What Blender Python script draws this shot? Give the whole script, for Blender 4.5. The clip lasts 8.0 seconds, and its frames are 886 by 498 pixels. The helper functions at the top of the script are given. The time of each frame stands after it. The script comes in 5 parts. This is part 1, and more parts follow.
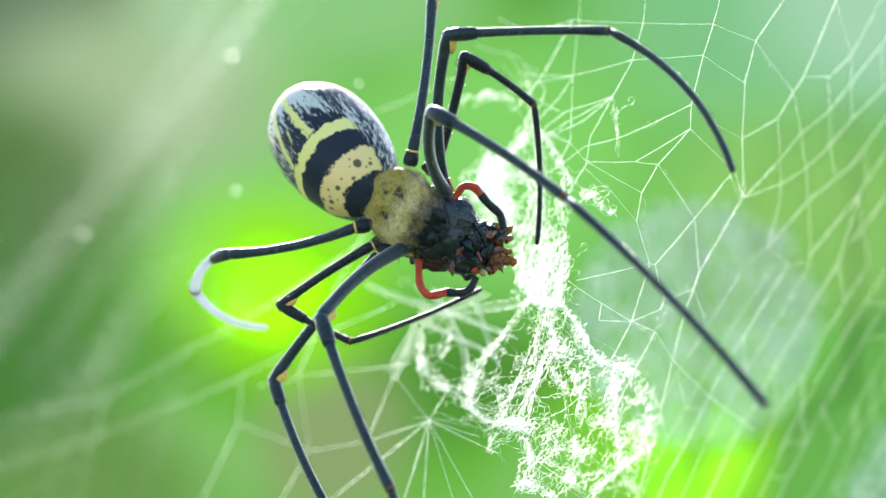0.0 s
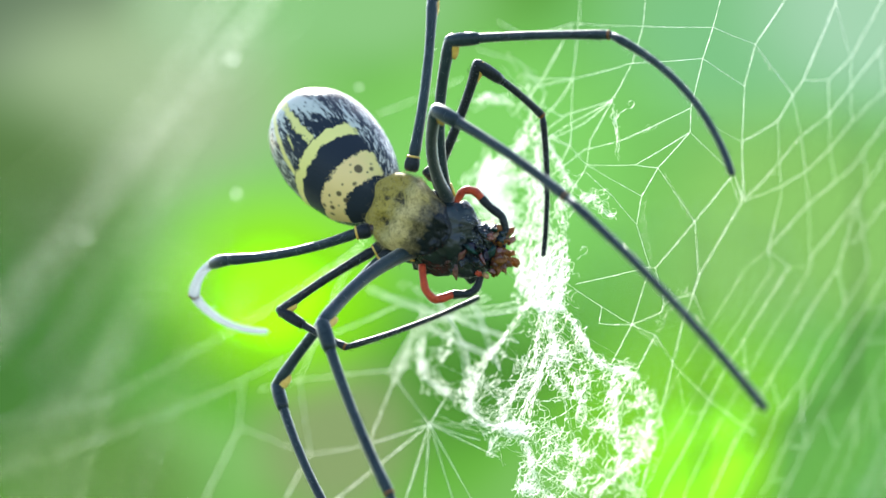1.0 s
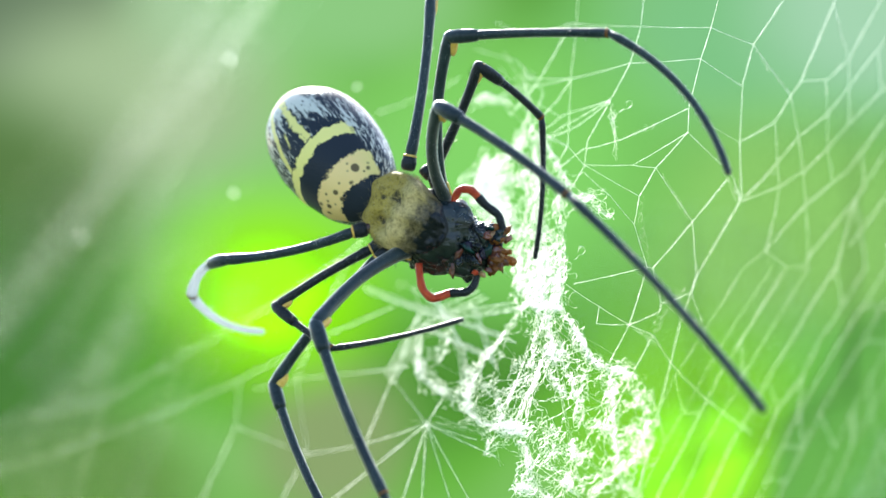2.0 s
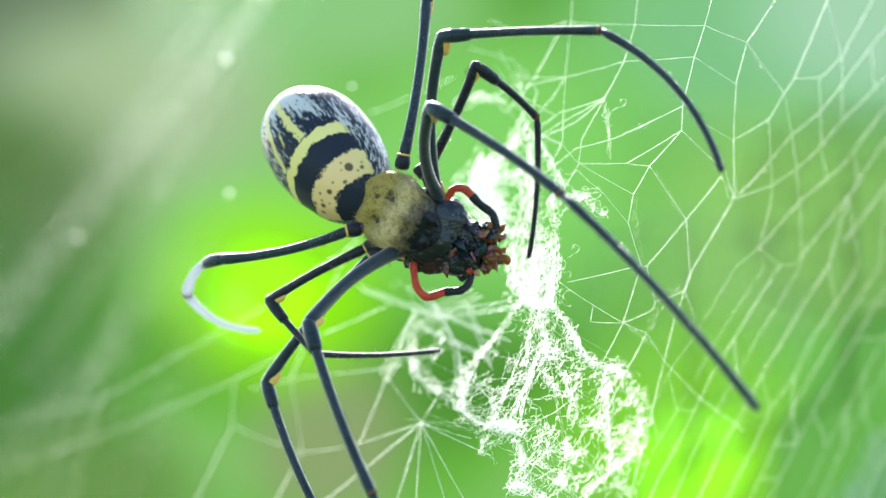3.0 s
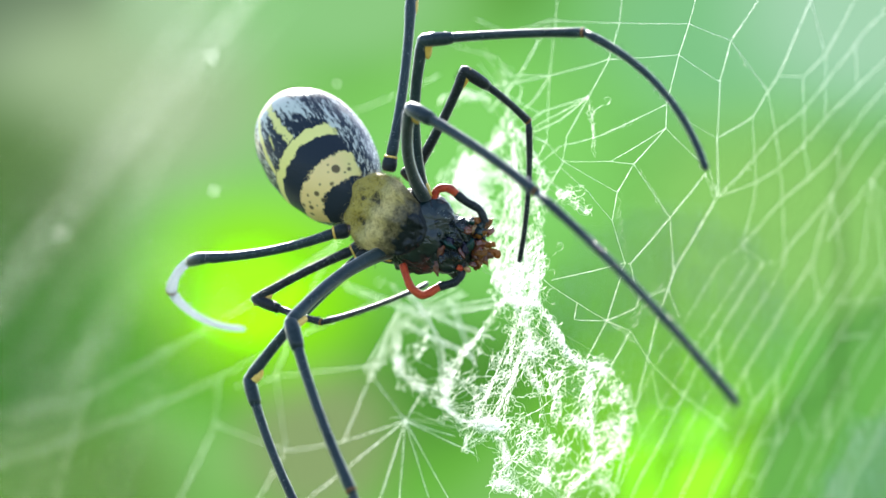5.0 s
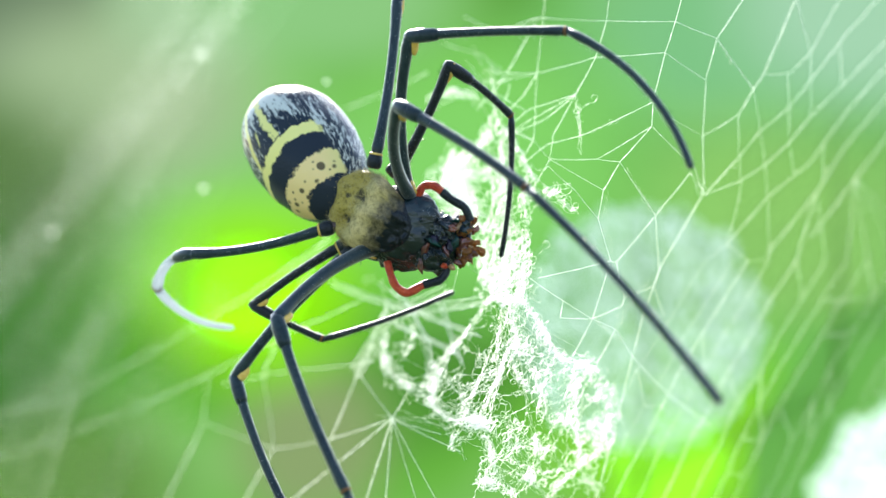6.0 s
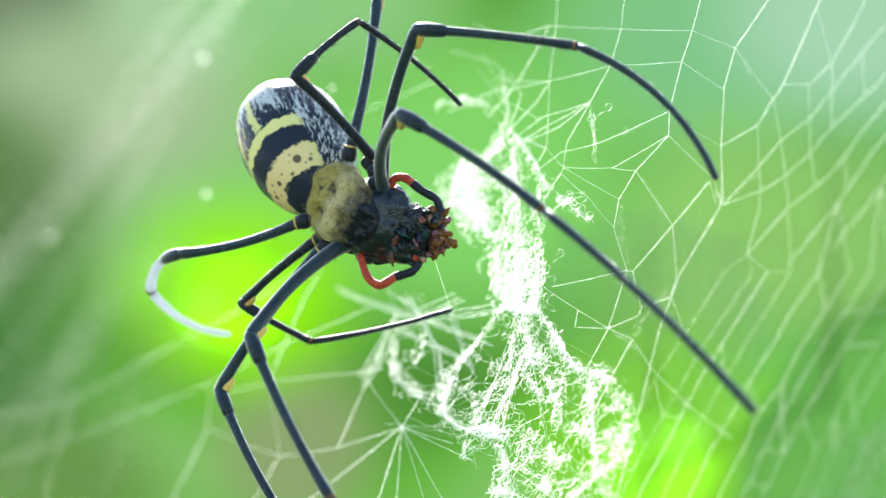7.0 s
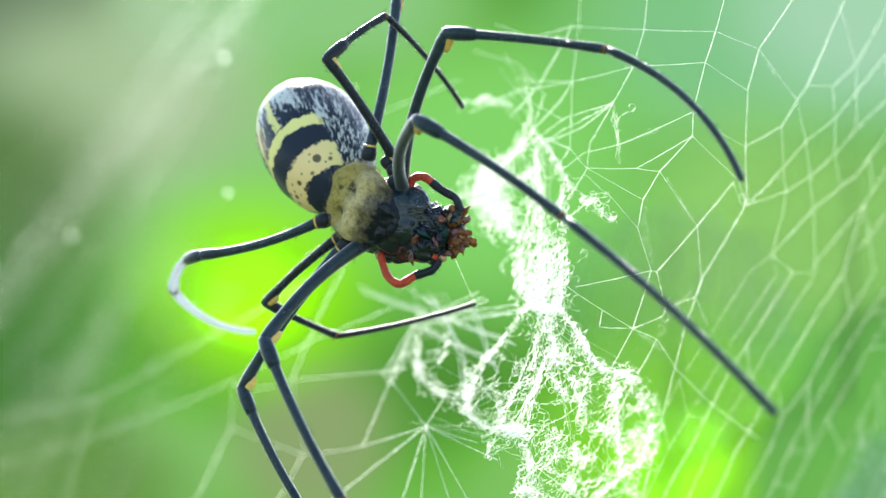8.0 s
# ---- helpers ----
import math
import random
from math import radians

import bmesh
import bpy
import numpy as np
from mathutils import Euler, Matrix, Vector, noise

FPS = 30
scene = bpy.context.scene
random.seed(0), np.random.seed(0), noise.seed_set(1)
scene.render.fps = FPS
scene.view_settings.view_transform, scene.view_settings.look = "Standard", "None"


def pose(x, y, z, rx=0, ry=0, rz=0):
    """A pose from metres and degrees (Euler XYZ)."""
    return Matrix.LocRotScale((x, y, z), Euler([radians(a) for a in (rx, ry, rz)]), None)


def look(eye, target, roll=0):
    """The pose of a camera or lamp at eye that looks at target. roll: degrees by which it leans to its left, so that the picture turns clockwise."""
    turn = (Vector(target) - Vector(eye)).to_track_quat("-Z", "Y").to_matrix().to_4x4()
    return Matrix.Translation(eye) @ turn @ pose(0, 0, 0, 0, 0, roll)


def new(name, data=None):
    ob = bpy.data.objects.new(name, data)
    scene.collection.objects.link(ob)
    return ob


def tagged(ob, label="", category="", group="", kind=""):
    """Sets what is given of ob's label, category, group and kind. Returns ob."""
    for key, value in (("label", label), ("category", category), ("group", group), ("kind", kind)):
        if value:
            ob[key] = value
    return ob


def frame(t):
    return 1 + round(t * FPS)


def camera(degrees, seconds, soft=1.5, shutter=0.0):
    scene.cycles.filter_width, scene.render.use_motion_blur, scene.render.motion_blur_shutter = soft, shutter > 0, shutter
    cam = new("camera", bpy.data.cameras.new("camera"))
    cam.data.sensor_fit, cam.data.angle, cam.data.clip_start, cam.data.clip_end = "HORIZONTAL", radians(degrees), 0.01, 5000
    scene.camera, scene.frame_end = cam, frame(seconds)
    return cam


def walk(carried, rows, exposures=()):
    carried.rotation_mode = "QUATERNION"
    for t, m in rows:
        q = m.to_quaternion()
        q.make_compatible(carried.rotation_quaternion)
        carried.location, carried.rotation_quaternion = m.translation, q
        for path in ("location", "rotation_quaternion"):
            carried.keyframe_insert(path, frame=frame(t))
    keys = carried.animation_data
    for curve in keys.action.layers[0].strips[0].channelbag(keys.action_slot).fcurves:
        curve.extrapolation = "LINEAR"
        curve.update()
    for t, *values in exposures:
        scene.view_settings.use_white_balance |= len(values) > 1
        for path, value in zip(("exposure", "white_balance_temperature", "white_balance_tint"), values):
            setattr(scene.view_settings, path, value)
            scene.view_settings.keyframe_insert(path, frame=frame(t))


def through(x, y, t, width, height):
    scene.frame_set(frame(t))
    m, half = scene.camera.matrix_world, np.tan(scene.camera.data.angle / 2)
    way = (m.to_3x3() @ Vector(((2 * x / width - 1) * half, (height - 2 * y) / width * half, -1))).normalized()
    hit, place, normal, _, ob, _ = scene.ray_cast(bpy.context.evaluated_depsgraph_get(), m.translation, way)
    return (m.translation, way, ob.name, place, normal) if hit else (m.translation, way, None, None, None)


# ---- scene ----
cam = camera(28, 8.0, soft=1.5)
cam.data.dof.use_dof = True
cam.data.dof.focus_distance = 0.306
cam.data.dof.aperture_fstop = 10.5
PATH = [
    (0, look((-0.00000, -0.31400, 1.60000), (-0.00078, 0.28600, 1.60033), -0.047)),
    (0.5, look((-0.00003, -0.31384, 1.59989), (0.00001, 0.28616, 1.60103), -0.129)),
    (1, look((0.00029, -0.31397, 1.60024), (-0.00106, 0.28603, 1.60136), -0.148)),
    (1.5, look((-0.00002, -0.31409, 1.60024), (-0.00021, 0.28590, 1.60135), -0.026)),
    (3, look((0.00094, -0.31374, 1.59969), (0.00119, 0.28625, 1.60125), -0.108)),
    (3.5, look((0.00170, -0.31367, 1.59956), (0.00240, 0.28633, 1.60079), -0.044)),
    (4, look((0.00181, -0.31322, 1.59940), (0.00403, 0.28677, 1.60133), -0.083)),
    (4.5, look((0.00136, -0.31364, 1.59897), (0.00496, 0.28634, 1.60098), 0.034)),
    (5.8, look((0.00271, -0.31343, 1.59966), (0.00884, 0.28653, 1.60065), -0.027)),
    (6, look((0.00325, -0.31321, 1.59904), (0.00911, 0.28676, 1.60031), 0.081)),
    (6.2, look((0.00113, -0.31483, 1.59986), (0.00705, 0.28514, 1.60049), -0.130)),
    (6.5, look((0.00075, -0.31331, 1.59807), (0.00803, 0.28664, 1.60025), 0.474)),
    (6.7, look((0.00045, -0.31325, 1.59938), (0.00830, 0.28670, 1.59953), 0.257)),
    (7, look((-0.00225, -0.31182, 1.59949), (0.00957, 0.28805, 1.60258), 0.446)),
    (7.2, look((-0.00093, -0.31128, 1.59977), (0.00851, 0.28864, 1.60184), 0.441)),
    (7.5, look((-0.00581, -0.31362, 1.60077), (0.00411, 0.28629, 1.60093), 0.607)),
    (7.7, look((-0.00418, -0.31229, 1.59963), (0.00288, 0.28767, 1.60130), 0.404)),
    (8, look((-0.00398, -0.31323, 1.60058), (0.00285, 0.28673, 1.60168), 0.321)),
]
walk(cam, PATH)

# ---- the spider's way: tables for its walk ----
SPIDER = [  # seconds, across and up in mm, turn in degrees
    (0, -7.3, 7.2, 0),
    (0.5, -7.2, 7.2, 0),
    (1, -7.1, 6.9, 0),
    (1.5, -7.3, 7.1, 0),
    (3, -7.3, 6.9, 1),
    (3.5, -7.2, 6.8, 2),
    (4, -7.0, 6.5, 4),
    (4.5, -6.7, 6.1, 5),
    (5.8, -7.2, 6.1, 5),
    (6, -7.1, 6.2, 6),
    (6.2, -7.3, 6.3, 6),
    (6.3, -7.6, 6.2, 6),
    (6.5, -10.5, 7.3, 10),
    (6.7, -11.7, 8.0, 11),
    (7, -14.2, 8.7, 17),
    (7.2, -16.1, 9.7, 18),
    (7.5, -16.5, 9.6, 19),
    (7.7, -16.3, 9.9, 18),
    (8, -15.1, 9.0, 17),
]
LEG_A = [  # seconds, then knee, ankle and tip: across and up in mm
    (0, -2.3, 44.5, 1.2, 63.2, -6.7, 86.2),
    (0.5, -2.0, 44.3, 1.5, 63.5, -6.4, 86.5),
    (1, -2.2, 44.7, 1.3, 63.8, -6.6, 86.9),
    (1.5, -2.3, 45.2, 1.2, 63.9, -6.8, 86.9),
    (3, -1.8, 44.3, 2.0, 63.5, -6.0, 86.5),
    (3.5, -2.1, 44.0, 1.7, 63.2, -5.8, 86.2),
    (4, -1.6, 44.7, 1.8, 63.3, -5.4, 86.3),
    (5.8, -2.0, 43.6, 2.0, 63.1, -3.6, 86.0),
    (6, -1.9, 43.6, 2.3, 62.6, -3.3, 85.5),
    (6.2, -2.4, 44.1, 1.5, 63.4, -5.0, 86.4),
    (6.3, -1.9, 44.3, 1.4, 63.0, -5.2, 86.0),
    (6.5, -5.5, 43.4, -1.9, 62.1, -6.6, 85.1),
    (6.7, -7.2, 43.8, -2.9, 62.3, -6.2, 85.2),
    (6.8, -6.5, 44.3, -2.6, 62.8, -6.5, 85.6),
    (7, -7.9, 45.1, -3.9, 63.7, -7.0, 86.5),
    (7.2, -9.8, 44.7, -5.6, 63.3, -7.9, 86.1),
    (7.5, -10.3, 45.0, -6.0, 63.7, -7.6, 86.6),
    (7.7, -10.3, 44.5, -5.7, 63.2, -7.8, 86.0),
    (8, -8.7, 45.3, -4.6, 64.0, -7.1, 86.9),
]
LEG_B = [  # seconds, then knee, ankle and tip: across and up in mm
    (0, 0.5, 38.0, 29.0, 38.7, 50.8, 14.0),
    (0.5, 1.0, 38.0, 29.1, 38.7, 50.8, 14.0),
    (1, 1.0, 37.7, 29.3, 38.6, 50.7, 14.0),
    (1.5, 1.2, 38.4, 29.5, 38.9, 50.5, 14.1),
    (3, 1.0, 38.0, 29.0, 39.0, 50.4, 14.3),
    (3.5, 1.0, 38.0, 28.8, 38.9, 50.3, 14.3),
    (4, 0.2, 38.1, 29.0, 38.8, 50.3, 14.4),
    (4.5, 0.6, 37.0, 29.2, 38.2, 50.5, 14.1),
    (5.8, 0.2, 36.6, 28.5, 38.3, 50.5, 14.3),
    (6, 0.6, 37.1, 28.5, 38.1, 50.5, 14.1),
    (6.2, 0.5, 37.8, 28.9, 38.5, 50.4, 14.1),
    (6.3, 0.7, 37.4, 29.8, 38.2, 50.7, 14.0),
    (6.5, -0.6, 38.2, 27.5, 38.5, 50.8, 14.3),
    (6.7, -0.2, 38.8, 27.4, 38.0, 51.0, 14.1),
    (6.8, -0.1, 39.3, 27.8, 37.2, 51.7, 14.0),
    (7, -1.1, 39.6, 26.9, 36.9, 51.5, 13.9),
    (7.2, -1.2, 39.7, 27.0, 36.0, 52.0, 13.4),
    (7.5, -0.7, 39.5, 27.7, 35.7, 52.1, 13.6),
    (7.7, 0.1, 39.5, 27.7, 35.8, 51.8, 13.7),
    (8, -0.2, 39.3, 27.8, 36.6, 51.7, 13.8),
]
LEG_C = [  # seconds, then knee, ankle and tip: across and up in mm
    (0, -2.3, 24.5, 21.2, 9.2, 56.6, -27.4),
    (0.5, -1.6, 25.5, 21.6, 10.0, 56.5, -27.6),
    (1, -1.5, 25.4, 21.5, 9.9, 56.4, -27.4),
    (1.5, -0.5, 26.2, 22.0, 10.4, 56.6, -27.7),
    (3, -1.0, 25.5, 22.3, 10.0, 56.7, -27.8),
    (3.5, -1.0, 25.2, 22.3, 10.0, 56.6, -27.7),
    (4, -1.7, 24.8, 21.9, 9.4, 56.5, -27.4),
    (4.5, -1.8, 24.7, 20.5, 9.5, 56.2, -27.4),
    (5.8, -1.4, 25.0, 21.1, 10.4, 56.1, -27.3),
    (6, -1.3, 24.8, 21.7, 10.2, 56.1, -27.4),
    (6.2, -0.7, 25.3, 22.2, 10.8, 56.2, -27.6),
    (6.3, -0.4, 25.1, 23.3, 9.7, 56.7, -27.8),
    (6.5, -1.8, 25.0, 23.1, 9.4, 57.5, -27.6),
    (6.7, -2.7, 25.4, 22.3, 9.0, 57.6, -27.6),
    (6.8, -1.7, 25.2, 21.9, 8.9, 58.4, -27.8),
    (7, -4.0, 24.6, 21.0, 8.0, 58.2, -27.2),
    (7.2, -5.6, 24.3, 20.7, 7.0, 58.8, -27.5),
    (7.5, -6.8, 24.1, 20.7, 6.1, 58.0, -27.8),
    (7.7, -6.4, 23.9, 19.9, 6.2, 58.2, -27.9),
    (8, -5.5, 23.9, 20.1, 6.9, 57.3, -27.4),
]
LEG_D = [  # seconds, then knee, ankle and tip: across and up in mm
    (0, 3.4, 34.2, 15.7, 25.7, 16.2, 1.1),
    (0.5, 5.2, 33.7, 16.6, 25.0, 17.2, 0.3),
    (1, 5.8, 33.4, 17.2, 24.3, 17.3, -0.3),
    (1.5, 6.0, 33.2, 17.3, 24.1, 16.3, -0.7),
    (3, 6.9, 32.8, 17.7, 23.7, 16.2, -0.9),
    (3.5, 7.2, 32.5, 18.1, 23.4, 16.8, -0.9),
    (4, 7.8, 31.7, 19.3, 23.0, 17.3, -1.9),
    (4.5, 8.1, 31.3, 19.3, 22.3, 17.6, -2.4),
    (5.8, 7.2, 31.7, 18.5, 23.0, 17.0, -1.5),
    (6, 7.4, 32.0, 18.3, 23.2, 16.5, -1.5),
    (6.2, 6.2, 32.6, 17.6, 24.3, 16.1, -0.1),
    (6.3, 2.1, 33.9, 15.4, 27.8, 18.3, 4.2),
    (6.5, -8.6, 35.6, 6.1, 35.7, 15.0, 16.9),
    (6.6, -13.8, 35.1, 0.7, 38.3, 13.6, 18.9),
    (6.7, -16.6, 33.3, -2.8, 39.6, 11.8, 21.5),
    (6.8, -17.9, 32.8, -5.9, 39.6, 10.4, 22.8),
    (7, -22.3, 31.2, -11.3, 40.9, 6.8, 26.5),
    (7.2, -26.0, 29.4, -17.0, 40.9, 2.2, 29.0),
    (7.5, -27.1, 28.6, -18.7, 40.8, -0.2, 30.3),
    (7.7, -27.4, 28.7, -19.3, 41.0, -0.9, 30.8),
    (8, -21.1, 34.5, -10.7, 42.2, 3.1, 26.2),
]
LEG_E = [  # seconds, then knee, ankle and tip: across and up in mm
    (0, -38.3, -0.7, -44.3, -7.2, -31.8, -13.7),
    (1, -38.5, -1.0, -44.5, -7.3, -31.8, -13.7),
    (1.5, -38.5, -1.0, -44.5, -7.4, -32.0, -13.8),
    (3.5, -38.0, -1.3, -44.1, -7.4, -31.7, -13.8),
    (4.5, -37.8, -1.4, -44.1, -7.3, -31.5, -13.8),
    (5.8, -38.5, -1.7, -44.2, -7.6, -31.6, -14.2),
    (6, -38.1, -1.2, -44.2, -7.2, -31.2, -14.1),
    (6.2, -39.2, -1.6, -44.9, -7.6, -31.6, -14.2),
    (6.5, -40.1, -0.7, -45.1, -7.0, -32.3, -14.2),
    (6.7, -41.6, -0.1, -46.6, -7.1, -32.8, -14.0),
    (7, -42.2, -0.1, -47.0, -6.6, -33.3, -14.1),
    (7.2, -43.3, 0.6, -47.7, -6.4, -33.3, -13.9),
    (7.5, -43.8, 0.2, -48.2, -6.6, -33.7, -14.0),
    (7.7, -44.0, 0.3, -48.2, -6.7, -33.9, -13.2),
    (8, -42.9, -0.2, -47.5, -6.5, -33.3, -13.7),
]
LEG_F = [  # seconds, then knee, ankle and tip: across and up in mm
    (0, -29.1, -9.7, -16.6, -16.2, 6.2, -7.0),
    (0.5, -27.7, -10.6, -14.4, -15.8, 8.1, -5.4),
    (1, -29.1, -10.0, -17.5, -16.5, 5.8, -7.8),
    (1.5, -29.5, -9.8, -18.7, -16.2, 5.0, -8.8),
    (3, -29.6, -8.5, -21.3, -18.0, 0.3, -17.4),
    (3.5, -29.3, -9.3, -20.3, -17.8, -0.2, -17.1),
    (4, -25.3, -12.2, -12.4, -16.2, 9.6, -7.3),
    (4.5, -30.3, -7.7, -18.6, -10.9, -3.2, -5.0),
    (5.8, -27.2, -10.5, -15.4, -16.0, 7.7, -7.7),
    (6, -27.1, -10.2, -14.8, -16.2, 7.9, -7.9),
    (6.2, -27.5, -10.9, -15.4, -16.9, 8.1, -9.7),
    (6.3, -26.8, -11.1, -14.6, -17.3, 8.7, -10.6),
    (6.5, -29.1, -9.9, -16.9, -16.5, 6.6, -9.3),
    (6.7, -29.9, -9.3, -18.0, -15.7, 6.2, -9.1),
    (6.8, -29.8, -9.2, -17.6, -15.9, 6.3, -9.6),
    (7, -31.1, -8.7, -18.9, -15.3, 5.5, -9.5),
    (7.2, -31.9, -7.7, -19.8, -13.6, 4.7, -8.0),
    (7.5, -32.3, -7.7, -19.7, -13.7, 4.7, -8.3),
    (7.7, -32.1, -7.6, -19.7, -13.1, 4.7, -7.5),
    (8, -31.4, -8.4, -18.7, -14.3, 5.5, -8.5),
]
LEG_G = [  # seconds, then knee, ankle and tip: across and up in mm
    (0, -22.0, -11.9, -9.6, -42.5, -2.9, -57.6),
    (1, -21.8, -12.2, -9.9, -42.5, -2.9, -57.9),
    (1.5, -22.5, -12.3, -10.0, -42.5, -3.0, -58.0),
    (3.5, -22.7, -12.7, -11.7, -43.1, -5.0, -58.6),
    (4.5, -22.8, -12.7, -11.8, -42.8, -5.0, -58.8),
    (5.8, -23.0, -13.2, -12.2, -43.1, -5.2, -58.5),
    (6, -22.7, -12.7, -10.2, -43.3, -2.7, -59.0),
    (6.2, -24.1, -13.2, -13.0, -42.9, -5.7, -58.8),
    (6.5, -26.0, -13.8, -12.1, -44.3, -4.3, -59.7),
    (6.7, -28.4, -13.6, -13.5, -43.6, -6.5, -59.3),
    (7, -29.9, -14.4, -15.6, -43.0, -8.1, -58.3),
    (7.2, -32.4, -15.2, -16.9, -43.2, -8.9, -58.5),
    (7.5, -33.1, -15.6, -18.5, -44.0, -9.8, -58.9),
    (7.7, -33.3, -15.5, -18.8, -43.7, -10.8, -59.0),
    (8, -32.0, -15.1, -18.3, -43.4, -9.8, -58.5),
]
LEG_H = [  # seconds, then knee, ankle and tip: across and up in mm
    (0, -30.4, -22.9, -18.8, -49.1, -9.8, -65.6),
    (1, -29.9, -23.2, -18.9, -48.9, -10.0, -64.9),
    (1.5, -29.8, -23.2, -18.7, -49.0, -9.5, -65.0),
    (3.5, -30.3, -22.8, -18.8, -50.5, -9.8, -65.5),
    (4.5, -30.2, -23.0, -18.8, -50.7, -9.5, -65.7),
    (5.8, -30.8, -22.8, -19.9, -50.0, -10.4, -65.5),
    (6, -30.4, -22.9, -18.9, -50.5, -9.3, -65.9),
    (6.2, -31.5, -22.8, -20.3, -50.2, -10.8, -65.7),
    (6.5, -33.0, -23.4, -19.3, -51.7, -9.2, -66.5),
    (6.7, -34.2, -22.7, -20.5, -51.3, -10.5, -66.2),
    (7, -35.0, -23.8, -21.4, -49.5, -11.4, -64.3),
    (7.2, -36.0, -23.7, -22.2, -49.7, -12.3, -64.4),
    (7.5, -36.4, -23.9, -22.0, -50.1, -12.0, -64.9),
    (7.7, -36.6, -23.8, -22.4, -50.1, -12.5, -65.0),
    (8, -35.6, -23.6, -21.5, -49.6, -11.5, -64.5),
]

# ---- world, sun, exposure ----
scene.view_settings.exposure = 2.6
world = bpy.data.worlds.new("sky")
scene.world = world
world.use_nodes = True
wn = world.node_tree.nodes
sky = wn.new("ShaderNodeTexSky")
sky.sky_type, sky.sun_disc = "NISHITA", False
sky.sun_elevation, sky.sun_rotation = radians(30), radians(-7)
world.node_tree.links.new(sky.outputs[0], wn["Background"].inputs[0])
wn["Background"].inputs[1].default_value = 0.085
sun = new("sun", bpy.data.lights.new("sun", "SUN"))
sun.data.energy, sun.data.angle, sun.data.color = 3.0, radians(0.6), (1.0, 0.96, 0.88)
sun.matrix_world = look((-0.7, 5.7, 4.9), (0, 0, 1.6))

# ---- places ----
EYE = Vector((0, -0.314, 1.6))


def spot(u, v, d):
    """The place u mm across and v mm up on the sheet 314 mm ahead of the eye, pushed along its ray to the depth d (m)."""
    k = d / 0.314
    return Vector((u * k / 1000, d - 0.314, 1.6 + v * k / 1000))


def web_depth(u, v):
    """The orb web leans: its right and lower side comes forward."""
    return 0.314 / (1 + 0.518 * (u - 26.6) / 100 - 0.209 * (v - 4.1) / 100)


def web(u, v, lift=0.0):
    return spot(u, v, web_depth(u, v) - lift)


# ---- materials ----
def material(name):
    m = bpy.data.materials.new(name)
    m.use_nodes = True
    return m, m.node_tree.nodes, m.node_tree.links, m.node_tree.nodes["Principled BSDF"]


def ramp(nodes, stops, interpolation="LINEAR"):
    r = nodes.new("ShaderNodeValToRGB")
    r.color_ramp.interpolation = interpolation
    while len(r.color_ramp.elements) < len(stops):
        r.color_ramp.elements.new(0.5)
    for e, (p, c) in zip(r.color_ramp.elements, stops):
        e.position, e.color = p, (*c, 1)
    return r


def noise_tex(nodes, links, scale, detail=3, coord=None, rough=0.55):
    n = nodes.new("ShaderNodeTexNoise")
    n.inputs["Scale"].default_value, n.inputs["Detail"].default_value = scale, detail
    n.inputs["Roughness"].default_value = rough
    if coord is not None:
        links.new(coord, n.inputs["Vector"])
    return n


def maths(nodes, links, op, a, b=None, c=None):
    n = nodes.new("ShaderNodeMath")
    n.operation = op
    for i, x in enumerate((a, b, c)):
        if x is None:
            continue
        if isinstance(x, (int, float)):
            n.inputs[i].default_value = x
        else:
            links.new(x, n.inputs[i])
    return n.outputs[0]


def mixed(nodes, links, fac, a, b):
    n = nodes.new("ShaderNodeMix")
    n.data_type = "RGBA"
    for i, x in ((0, fac), (6, a), (7, b)):
        if isinstance(x, tuple):
            n.inputs[i].default_value = (*x, 1)
        elif isinstance(x, (int, float)):
            n.inputs[i].default_value = x
        else:
            links.new(x, n.inputs[i])
    return n.outputs[2]


def bump(nodes, links, height, strength, distance, bsdf):
    b = nodes.new("ShaderNodeBump")
    b.inputs["Strength"].default_value, b.inputs["Distance"].default_value = strength, distance
    links.new(height, b.inputs["Height"])
    links.new(b.outputs[0], bsdf.inputs["Normal"])


def polished(n, l, b, amount, rough):
    """Waxy skin: the gloss grows towards the edges, as on any smooth cuticle."""
    g, mix, w = n.new("ShaderNodeBsdfGlossy"), n.new("ShaderNodeMixShader"), n.new("ShaderNodeLayerWeight")
    w.inputs[0].default_value = 0.5
    g.inputs["Color"].default_value, g.inputs["Roughness"].default_value = (0.92, 0.94, 0.95, 1), rough
    l.new(maths(n, l, "MULTIPLY", maths(n, l, "POWER", w.outputs["Facing"], 4.2), amount), mix.inputs[0])
    l.new(b.outputs[0], mix.inputs[1])
    l.new(g.outputs[0], mix.inputs[2])
    l.new(mix.outputs[0], n["Material Output"].inputs[0])


